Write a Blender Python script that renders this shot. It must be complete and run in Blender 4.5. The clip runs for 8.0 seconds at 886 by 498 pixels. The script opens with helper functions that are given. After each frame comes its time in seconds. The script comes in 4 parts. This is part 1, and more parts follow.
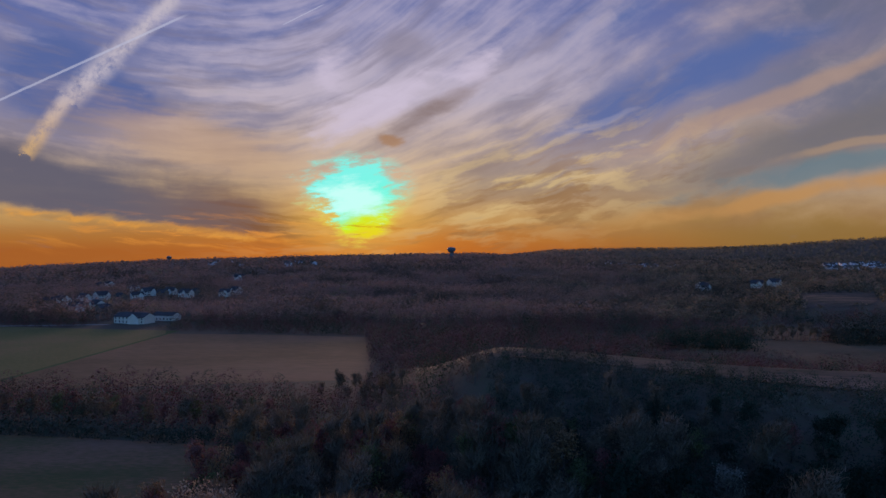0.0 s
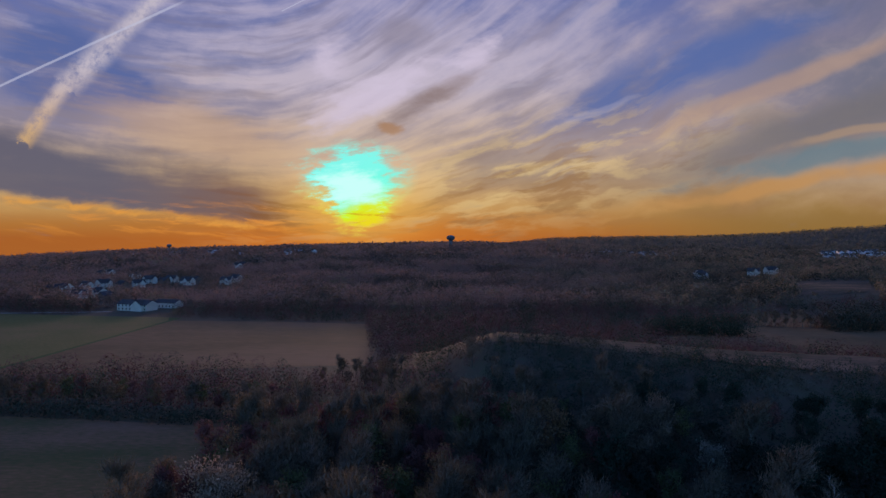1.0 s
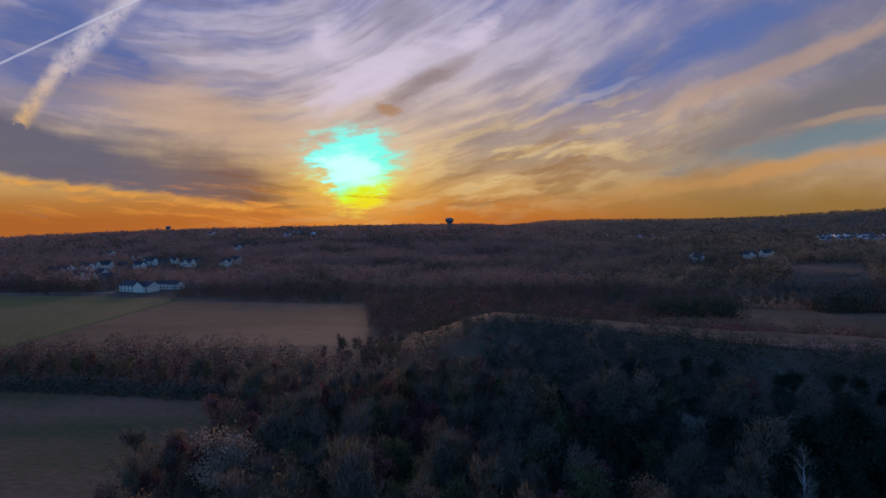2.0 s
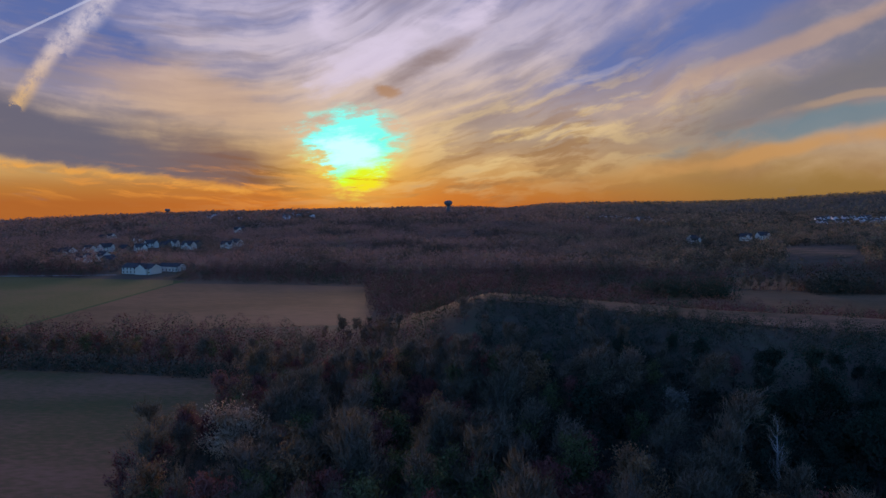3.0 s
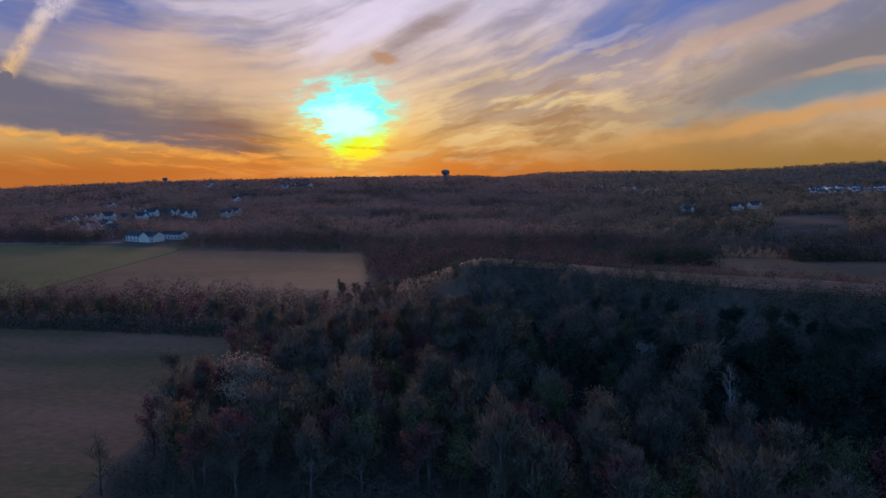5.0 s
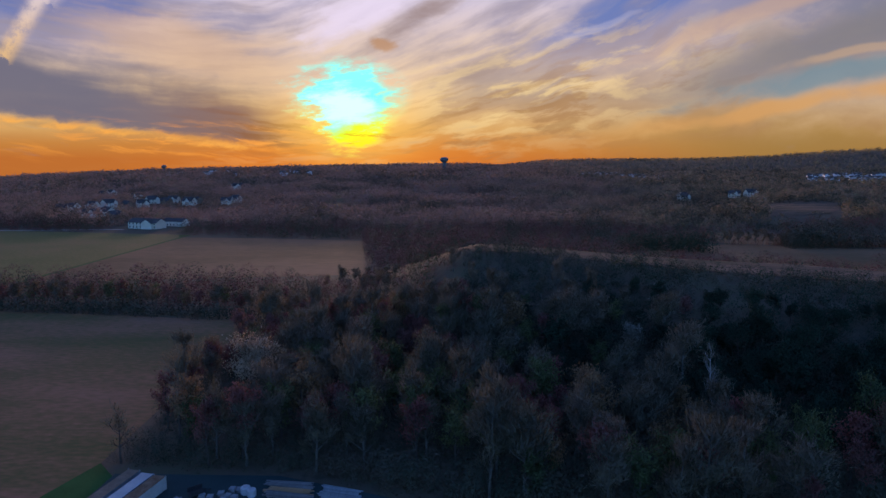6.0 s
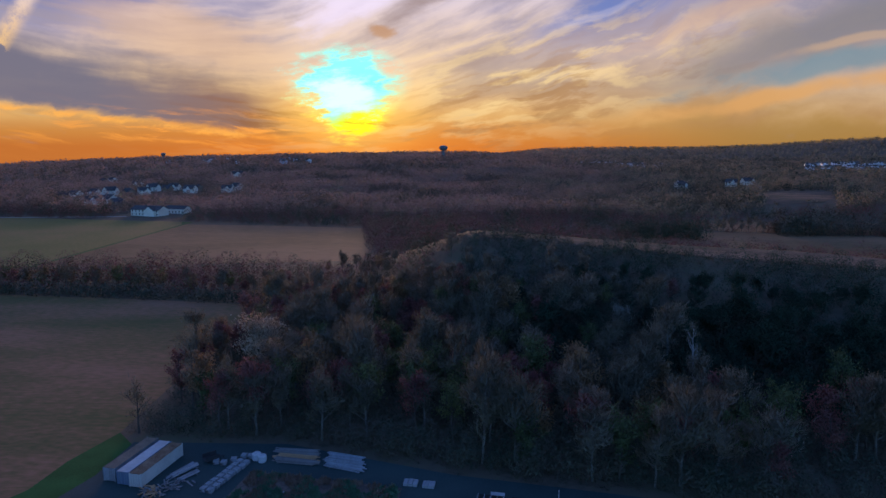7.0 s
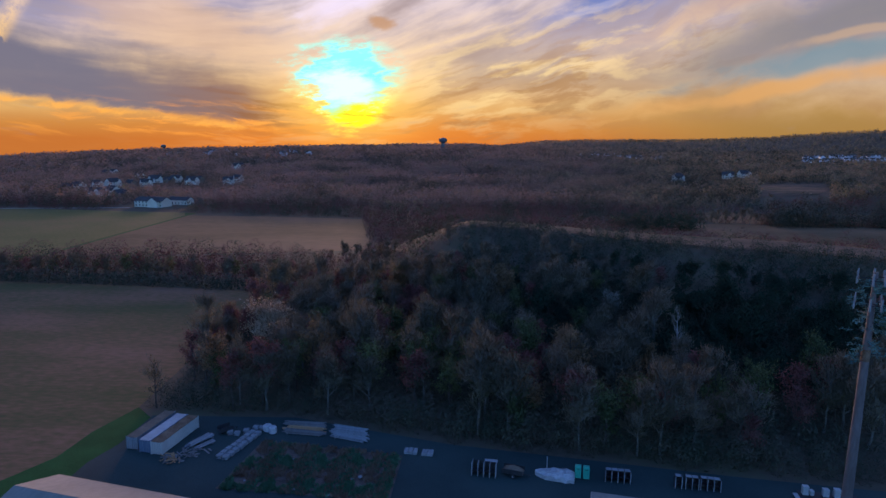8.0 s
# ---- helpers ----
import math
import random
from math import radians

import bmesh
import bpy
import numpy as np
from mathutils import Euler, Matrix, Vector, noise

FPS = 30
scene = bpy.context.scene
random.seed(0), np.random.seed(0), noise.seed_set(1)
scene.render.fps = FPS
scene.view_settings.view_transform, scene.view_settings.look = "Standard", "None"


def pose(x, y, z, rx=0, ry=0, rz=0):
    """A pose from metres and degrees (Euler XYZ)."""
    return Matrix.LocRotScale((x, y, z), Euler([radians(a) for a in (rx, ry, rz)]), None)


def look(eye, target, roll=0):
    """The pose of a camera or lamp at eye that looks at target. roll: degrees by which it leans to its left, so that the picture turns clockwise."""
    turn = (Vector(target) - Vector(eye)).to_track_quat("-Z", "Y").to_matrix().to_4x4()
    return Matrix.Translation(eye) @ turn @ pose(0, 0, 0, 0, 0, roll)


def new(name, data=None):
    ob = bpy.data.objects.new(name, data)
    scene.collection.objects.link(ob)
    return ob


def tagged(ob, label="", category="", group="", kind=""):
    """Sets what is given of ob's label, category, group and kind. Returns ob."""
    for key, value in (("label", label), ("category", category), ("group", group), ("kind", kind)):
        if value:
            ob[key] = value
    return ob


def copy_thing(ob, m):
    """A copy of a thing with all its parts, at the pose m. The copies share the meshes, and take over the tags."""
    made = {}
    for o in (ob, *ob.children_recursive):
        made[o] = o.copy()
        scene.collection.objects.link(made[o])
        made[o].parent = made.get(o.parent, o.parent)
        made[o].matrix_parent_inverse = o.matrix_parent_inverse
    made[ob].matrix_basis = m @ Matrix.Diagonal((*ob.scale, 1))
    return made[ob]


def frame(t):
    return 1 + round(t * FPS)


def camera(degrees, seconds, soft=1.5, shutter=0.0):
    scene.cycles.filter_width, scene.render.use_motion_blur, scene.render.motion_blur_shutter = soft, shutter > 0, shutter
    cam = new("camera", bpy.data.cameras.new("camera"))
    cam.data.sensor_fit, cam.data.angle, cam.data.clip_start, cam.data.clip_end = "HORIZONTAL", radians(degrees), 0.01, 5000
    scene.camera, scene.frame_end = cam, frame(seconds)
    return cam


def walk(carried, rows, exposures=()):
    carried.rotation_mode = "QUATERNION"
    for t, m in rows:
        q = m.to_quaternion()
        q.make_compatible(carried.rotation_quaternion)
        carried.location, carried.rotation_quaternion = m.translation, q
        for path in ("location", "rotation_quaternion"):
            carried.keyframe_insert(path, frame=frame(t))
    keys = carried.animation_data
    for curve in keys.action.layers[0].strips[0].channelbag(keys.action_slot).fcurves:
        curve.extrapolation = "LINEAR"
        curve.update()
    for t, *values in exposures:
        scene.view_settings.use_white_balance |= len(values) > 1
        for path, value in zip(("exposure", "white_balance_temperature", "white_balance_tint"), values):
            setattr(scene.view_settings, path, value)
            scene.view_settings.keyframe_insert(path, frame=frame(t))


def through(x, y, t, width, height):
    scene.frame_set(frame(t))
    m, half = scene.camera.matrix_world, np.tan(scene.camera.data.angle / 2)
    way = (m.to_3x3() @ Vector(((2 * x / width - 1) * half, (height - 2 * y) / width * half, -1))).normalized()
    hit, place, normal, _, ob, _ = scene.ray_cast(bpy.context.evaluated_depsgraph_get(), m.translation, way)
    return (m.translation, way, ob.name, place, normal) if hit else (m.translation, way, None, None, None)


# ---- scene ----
cam = camera(71.2, 8.0)
PATH = [
    (0, (-2.501, 51.112, 57.423), (-2.545, 53.112, 57.435), 0.2),
    (0.5, (-2.257, 48.348, 57.358), (-2.3, 50.348, 57.355), 0.2),
    (1, (-2.017, 45.528, 57.315), (-2.059, 47.527, 57.289), 0.2),
    (1.5, (-1.708, 42.62, 57.342), (-1.748, 44.619, 57.288), 0.3),
    (3, (-0.652, 33.466, 57.726), (-0.687, 35.461, 57.587), 0.3),
    (3.5, (-0.193, 30.326, 57.786), (-0.226, 32.319, 57.62), 0.4),
    (4, (0.244, 27.058, 57.839), (0.214, 29.048, 57.647), 0.4),
    (4.5, (0.574, 23.611, 57.908), (0.546, 25.599, 57.692), 0.4),
    (6, (1.455, 12.638, 58.306), (1.432, 14.618, 58.029), 0.4),
    (6.5, (1.709, 8.849, 58.405), (1.688, 10.827, 58.108), 0.5),
    (7, (1.921, 4.878, 58.463), (1.901, 6.853, 58.149), 0.5),
    (7.5, (2.124, 0.713, 58.507), (2.104, 2.685, 58.178), 0.6),
    (8, (2.289, -3.626, 58.551), (2.271, -1.655, 58.213), 0.6),
]
walk(cam, [(t, look(eye, target, roll)) for t, eye, target, roll in PATH], [(0, -0.13), (1, -0.08), (4, 0.14), (6, 0.33), (8, 0.52)])


def lin(r, g, b):
    """Linear colour from display values of 0 to 255."""
    return tuple(((c / 255 + 0.055) / 1.055) ** 2.4 if c > 10 else c / 255 / 12.92 for c in (r, g, b))


# ---- node arithmetic ----
class Val:
    """A node socket or number that can be added, multiplied and so on."""
    tree = None

    def __init__(self, s):
        self.s = s

    def __add__(self, o):
        return calc("ADD", self, o)

    def __radd__(self, o):
        return calc("ADD", o, self)

    def __sub__(self, o):
        return calc("SUBTRACT", self, o)

    def __rsub__(self, o):
        return calc("SUBTRACT", o, self)

    def __mul__(self, o):
        return calc("MULTIPLY", self, o)

    def __rmul__(self, o):
        return calc("MULTIPLY", o, self)

    def __truediv__(self, o):
        return calc("DIVIDE", self, o)


def plug(node, i, v):
    if isinstance(v, Val):
        Val.tree.links.new(v.s, node.inputs[i])
    else:
        node.inputs[i].default_value = v


def calc(op, a, b=0.0):
    n = Val.tree.nodes.new("ShaderNodeMath")
    n.operation = op
    plug(n, 0, a)
    plug(n, 1, b)
    return Val(n.outputs[0])


def vec(x, y, z=0.0):
    n = Val.tree.nodes.new("ShaderNodeCombineXYZ")
    for i, v in enumerate((x, y, z)):
        plug(n, i, v)
    return Val(n.outputs[0])


def split(v):
    n = Val.tree.nodes.new("ShaderNodeSeparateXYZ")
    plug(n, 0, v)
    return [Val(o) for o in n.outputs]


def cloudy(v, scale, detail=4.0, rough=0.55, distort=0.0):
    n = Val.tree.nodes.new("ShaderNodeTexNoise")
    plug(n, "Vector", v)
    n.inputs["Scale"].default_value, n.inputs["Detail"].default_value = scale, detail
    n.inputs["Roughness"].default_value, n.inputs["Distortion"].default_value = rough, distort
    return Val(n.outputs["Fac"])


def smooth(v, lo, hi, a=0.0, b=1.0):
    n = Val.tree.nodes.new("ShaderNodeMapRange")
    n.interpolation_type = "SMOOTHSTEP"
    plug(n, 0, v)
    for i, x in enumerate((lo, hi, a, b)):
        n.inputs[i + 1].default_value = x
    return Val(n.outputs[0])


def mixed(f, a, b, how="MIX"):
    n = Val.tree.nodes.new("ShaderNodeMix")
    n.data_type, n.blend_type = "RGBA", how
    plug(n, 0, f)
    for i, v in ((6, a), (7, b)):
        plug(n, i, v if isinstance(v, Val) else (*v, 1))
    return Val(n.outputs[2])


def ramp(f, stops):
    n = Val.tree.nodes.new("ShaderNodeValToRGB")
    e = n.color_ramp.elements
    while len(e) < len(stops):
        e.new(0.5)
    for k, (p, c) in zip(e, stops):
        k.position, k.color = p, (*c, 1)
    plug(n, 0, f)
    return Val(n.outputs[0])


def blob(a, b, a0, b0, ra, rb, turn=0.0):
    """A soft ellipse, 1 in the middle."""
    c, s = math.cos(radians(turn)), math.sin(radians(turn))
    x = ((a - a0) * c + (b - b0) * s) / ra
    y = ((b - b0) * c - (a - a0) * s) / rb
    return calc("POWER", 2.718, 0.0 - (x * x + y * y))


def streak(a, b, a0, b0, a1, b1, wide, soft=0.6):
    """A soft straight trail from one point to another."""
    da, db = a1 - a0, b1 - b0
    ln = math.hypot(da, db)
    along = ((a - a0) * (da / ln) + (b - b0) * (db / ln)) / ln
    off = calc("ABSOLUTE", (b - b0) * (da / ln) - (a - a0) * (db / ln))
    return smooth(off, wide * (1 - soft), wide, 1, 0) * smooth(along, -0.03, 0.03) * smooth(along, 0.93, 1.05, 1, 0)


# ---- the sky, the sun and its light ----
SUN_AZ, SUN_EL = -8.5, 4.5
world = bpy.data.worlds.new("evening_sky")
scene.world = world
world.use_nodes = True
Val.tree = world.node_tree
Val.tree.nodes.clear()
tc = Val.tree.nodes.new("ShaderNodeTexCoord")
dx, dy, dz = split(Val(tc.outputs["Generated"]))
fore = calc("MAXIMUM", dy, 0.12)
# sky units of about five degrees across (sa) and up (sb), straight ahead of the flight line
sa, sb = dx / fore * 10.95, dz / fore * 10.95
sb = sb + sa * 0.0035
air = vec(sa, sb)
warp = cloudy(air, 0.35, 3) - 0.5
warp2 = cloudy(vec(sa + 31.0, sb), 1.1, 4) - 0.5
wa, wb = sa + warp2 * 0.7, sb + warp * 0.6 + warp2 * 0.25
# streaks of high cloud bend up and away from the sun's quarter on both sides
pa = calc("MAXIMUM", sa + 3.5, 0.0) + calc("MINIMUM", sa + 3.5, 0.0) * 0.45
across = (sb + 0.5) / calc("SQRT", pa * pa / 9.0 + 1.0) + warp2 * 0.1 + warp * 0.3
bands = cloudy(vec(across * 1.3, sa * 0.17), 2.0, 4, 0.5)
threads = cloudy(vec(across * 3.4 + 7.0, sa * 0.42 + warp2 * 0.2), 2.0, 6, 0.56)
ripples = cloudy(vec(wa * 0.8 + wb * 0.6 + 4.0, wb * 2.2 - wa * 0.5), 1.6, 6, 0.6)
puffs = cloudy(vec(wa, wb * 1.5), 0.9, 6, 0.6)
flow = bands * 0.5 + threads * 0.22 + puffs * 0.28
col = ramp(sb / 5.0, [(0.0, lin(180, 104, 46)), (0.05, lin(188, 124, 60)), (0.12, lin(194, 148, 92)), (0.24, lin(178, 154, 134)),
                      (0.4, lin(162, 150, 164)), (0.62, lin(136, 138, 178)), (0.85, lin(108, 120, 178)), (1.0, lin(100, 114, 172))])
col = mixed(blob(sa, sb, -1.7, 0.0, 2.8, 0.5) * 0.6, col, lin(240, 132, 40))
col = mixed(smooth(sa, 1.5, 6.0) * smooth(sb, 0.4, 1.3, 1, 0) * 0.85, col, lin(148, 116, 64))
col = mixed(smooth(sa, 3.0, 7.5) * smooth(sb, 0.9, 1.8) * 0.75, col, lin(116, 116, 128))
# open blue between the streaks
blue = smooth(blob(wa, wb, -7.2, 3.0, 1.5, 1.1, -30) + blob(wa, wb, -5.9, 2.75, 1.2, 0.35, -25) * 0.8 + (flow - 0.5) * 1.2, 0.25, 0.85)
col = mixed(blue * 0.85, col, lin(88, 108, 168))
blue = smooth(blob(wa, wb, 4.0, 3.05, 3.2, 0.5, 22) + blob(wa, wb, 2.6, 4.1, 1.6, 0.5, 12) * 0.8 + (bands - 0.5) * 1.3, 0.3, 0.9)
col = mixed(blue * 0.8, col, lin(86, 112, 176))
# thin lit veil
veil = smooth(flow + blob(sa, sb, -1.0, 2.9, 2.6, 1.4) * 0.16 - blob(sa, sb, 4.2, 3.0, 3.4, 0.5, 22) * 0.18 - blob(sa, sb, -7.0, 3.0, 1.7, 1.2) * 0.15, 0.4, 0.66)
veil_col = ramp(sb / 4.5, [(0.0, lin(240, 186, 96)), (0.22, lin(236, 196, 134)), (0.42, lin(228, 200, 178)), (0.6, lin(216, 202, 216)), (1.0, lin(192, 184, 214))])
veil_col = mixed(smooth(sa, 1.0, 6.0) * 0.55, veil_col, lin(172, 148, 134))
col = mixed(veil * smooth(sb, 0.25, 0.9) * 0.8, col, veil_col)
shadow = smooth(cloudy(vec(across * 2.2 + 3.0, sa * 0.26 + 5.0), 2.0, 5, 0.54), 0.45, 0.7)
shadow_col = ramp(sb / 4.0, [(0.0, lin(150, 92, 50)), (0.25, lin(166, 134, 102)), (0.5, lin(152, 138, 144)), (1.0, lin(132, 128, 160))])
col = mixed(shadow * smooth(sb, 0.2, 0.8) * 0.55, col, shadow_col)
# peach streaks over the southern wedge
peach = smooth(flow + blob(sa, sb, -4.6, 1.9, 2.6, 0.55, -14) * 0.3, 0.5, 0.74) * blob(sa, sb, -4.4, 1.9, 2.6, 0.8, -14)
col = mixed(peach * 0.7, col, lin(206, 170, 142))
# golden threads low to the north of the sun
low = smooth(threads, 0.47, 0.6) * blob(sa, sb, 1.0, 1.15, 3.6, 0.8, 12)
col = mixed(low * 0.6, col, lin(238, 206, 146))
dim = smooth(cloudy(vec(across * 4.4 + 2.0, sa * 0.4), 2.0, 6, 0.6), 0.5, 0.62) * blob(sa, sb, 1.4, 0.85, 4.0, 0.75, 10)
col = mixed(dim * 0.65, col, lin(160, 118, 76))
# the long grey bank to the north, its lit upper edge, and the clear strip below it
bank = smooth(blob(wa, wb, 7.2, 2.35, 4.6, 0.5, 19) + (flow - 0.5) * 1.8, 0.15, 1.0)
col = mixed(bank * 0.85, col, lin(122, 118, 124))
crest = smooth(blob(wa, wb, 5.6, 2.75, 3.8, 0.24, 21) + (flow - 0.5) * 0.9, 0.35, 0.9)
col = mixed(crest * 0.65, col, lin(190, 158, 140))
teal = smooth(blob(wa, wb, 6.4, 1.5, 2.6, 0.24, 12) + (threads - 0.5) * 1.4 + (bands - 0.5), 0.2, 1.0)
col = mixed(teal * 0.8, col, lin(108, 134, 148))
lit = smooth(blob(wa, wb, 5.6, 1.0, 3.6, 0.17, 10) + (threads - 0.5) * 1.3, 0.25, 1.0)
col = mixed(lit * 0.75, col, lin(206, 152, 92))
lit = smooth(blob(wa, wb, 7.0, 1.95, 1.8, 0.12, 14) + (threads - 0.5) * 0.8, 0.35, 0.85)
col = mixed(lit * 0.6, col, lin(186, 156, 130))
# the dark wedge of cloud to the south
foot = sb - 0.62 + (sa + 7.0) * 0.105 + (ripples - 0.5) * 0.35
head = sb - 1.55 + (sa + 7.0) * 0.2 + warp * 0.8 + (flow - 0.5) * 1.2
wedge = smooth(foot, -0.04, 0.16) * smooth(head, -0.25, 0.55, 1, 0) * smooth(sa + warp2 * 0.7, -3.6, -2.5, 1, 0)
col = mixed(wedge * 0.93, col, mixed(smooth(sa, -6.5, -2.8), lin(104, 102, 120), lin(134, 100, 88)))
ra, rb = sa + warp2 * 0.4, sb + warp * 0.3 + warp2 * 0.1
rim = smooth(foot, -0.14, -0.02) * smooth(foot, -0.02, 0.08, 1, 0) * smooth(sa, -3.4, -2.6, 1, 0)
col = mixed(rim * smooth(ripples, 0.35, 0.6) * 0.7, col, lin(248, 172, 76))
wisp = smooth(cloudy(vec(ra * 0.45, rb * 4.2 + ra * 0.4), 1.6, 6, 0.6), 0.5, 0.66)
col = mixed(wisp * blob(sa, sb, -4.2, 0.32, 3.4, 0.3) * 0.75, col, lin(250, 160, 66))
dusk = smooth(cloudy(vec(ra * 0.5 + 5.0, rb * 4.0 + ra * 0.4), 1.6, 6, 0.6), 0.49, 0.62)
col = mixed(dusk * blob(sa, sb, -3.0, 0.5, 1.3, 0.34, -6) * 0.85, col, lin(132, 84, 54))
# the bright heart of the cloud above the sun, with a dark torn streak across it
white = smooth(blob(wa, wb, -1.5, 2.55, 1.5, 0.42, 24) + blob(wa, wb, -2.3, 3.3, 0.6, 0.5, 60) * 0.7 + blob(wa, wb, 0.4, 3.35, 0.8, 0.3, 50) * 0.7 + (ripples - 0.5) * 1.1, 0.3, 0.95)
col = mixed(white * 0.75, col, lin(226, 212, 236))
shade = smooth(blob(wa, wb, -0.6, 2.42, 1.1, 0.2, 30) + (puffs - 0.5) * 0.9 + (ripples - 0.5) * 1.3, 0.15, 1.1)
col = mixed(shade * 0.9, col, lin(152, 132, 132))
col = mixed(smooth(blob(wa, wb, -1.15, 1.97, 0.3, 0.14, -10) + (ripples - 0.5) * 1.0, 0.35, 0.9) * 0.75, col, lin(176, 126, 82))
col = mixed(smooth(blob(wa, wb, -1.0, 3.6, 0.7, 0.4, 20) + (puffs - 0.5) * 0.8, 0.25, 0.9) * 0.55, col, lin(138, 130, 150))
comb = smooth(blob(wa, wb, 2.4, 2.3, 0.9, 0.07, 22) + blob(wa, wb, 0.9, 2.75, 0.6, 0.05, 10) + (ripples - 0.5) * 0.9, 0.3, 0.8)
col = mixed(comb * 0.28, col, lin(196, 188, 206))
# condensation trails: one old and torn, two fresh
torn = cloudy(vec(sa * 1.0, sb * 1.0), 4.0, 6, 0.7) - 0.5
la, lb = sa + torn * 0.45, sb + torn * 0.45
old = calc("MAXIMUM", streak(la, lb, -7.75, 1.72, -6.95, 2.8, 0.24, 0.95), streak(la, lb, -7.0, 2.7, -6.1, 3.55, 0.36, 0.95))
old = calc("MAXIMUM", old, streak(la, lb, -6.3, 3.35, -5.0, 4.6, 0.27, 0.95))
col = mixed(old * smooth(torn, -0.3, 0.12) * 0.95, col, mixed(smooth(sb, 1.6, 3.2), lin(222, 180, 126), lin(208, 198, 212)))
new_trail = calc("MAXIMUM", streak(sa, sb + torn * 0.03, -8.4, 2.62, -4.9, 4.2, 0.03), streak(sa, sb, -3.1, 4.05, -2.4, 4.4, 0.012))
col = mixed(new_trail * 0.55, col, lin(206, 208, 234))
# glow round the low sun, seen through torn cloud
tear = cloudy(vec(sa * 0.8 + 1.7, sb * 2.6 - sa * 0.2), 2.0, 6, 0.66) - 0.5
glow = blob(sa, sb, -1.75, 0.85, 1.35, 0.9)
col = mixed(smooth(glow, 0.0, 0.95) * 0.75, col, mixed(smooth(sb, 0.5, 1.9), lin(255, 196, 92), lin(244, 220, 204)))
core = blob(sa + tear * 1.1, sb, -1.78, 1.12, 0.8, 0.5) + blob(sa + tear * 0.6, sb, -1.7, 0.5, 0.42, 0.34) * 0.7
tear = tear * smooth(core, 0.03, 0.3)
side = smooth(sa, -2.3, -1.3)
field_of_sun = core + tear * (1.1 + side * 1.4)
burn = smooth(field_of_sun, 0.3, 0.58)
sun_col = ramp(smooth(sb + tear * 0.5 - side * 0.3, 0.0, 1.25), [(0.0, (1.0, 0.8, 0.02)), (0.2, (0.75, 1.05, 0.03)), (0.36, (0.4, 1.1, 0.5)), (0.58, (0.22, 1.15, 0.9)), (1.0, (0.26, 1.1, 0.98))])
sun_col = mixed(smooth(blob(sa, sb, -1.85, 0.92, 0.72, 0.38) + tear * 1.6, 0.25, 0.9) * 0.9, sun_col, (0.75, 1.25, 1.15))
col = mixed(smooth(field_of_sun, 0.1, 0.36) * 0.6, col, mixed(smooth(sb, 0.5, 1.3), lin(250, 228, 84), lin(168, 232, 216)))
col = mixed(burn, col, sun_col)
bar = smooth(cloudy(vec(sa * 0.6 + 3.0, sb * 5.0), 2.4, 5, 0.6), 0.55, 0.64) * blob(sa, sb, -1.6, 0.38, 0.8, 0.16)
col = mixed(bar * 0.75, col, lin(218, 132, 36))
# overhead and behind the flight line the plain evening sky goes on
sky = Val.tree.nodes.new("ShaderNodeTexSky")
sky.sky_type, sky.sun_disc = "NISHITA", False
sky.sun_elevation, sky.sun_rotation = radians(SUN_EL), radians(SUN_AZ)
back = mixed(1.0, Val(sky.outputs[0]), (0.105, 0.195, 0.47), "MULTIPLY")
col = mixed(smooth(dy, 0.12, 0.4) * smooth(dz, 0.55, 0.8, 1, 0), back, col)
bg = Val.tree.nodes.new("ShaderNodeBackground")
plug(bg, 0, col)
bg.inputs[1].default_value = 0.9
wout = Val.tree.nodes.new("ShaderNodeOutputWorld")
Val.tree.links.new(bg.outputs[0], wout.inputs[0])

sun = new("sun", bpy.data.lights.new("sun", "SUN"))
sun.data.energy, sun.data.angle, sun.data.color = 2.1, radians(14), (1.0, 0.6, 0.42)
sun.matrix_world = look((0, 0, 300), (-math.sin(radians(SUN_AZ)) * 100, -math.cos(radians(SUN_AZ)) * 100, 300 - math.tan(radians(SUN_EL)) * 100))


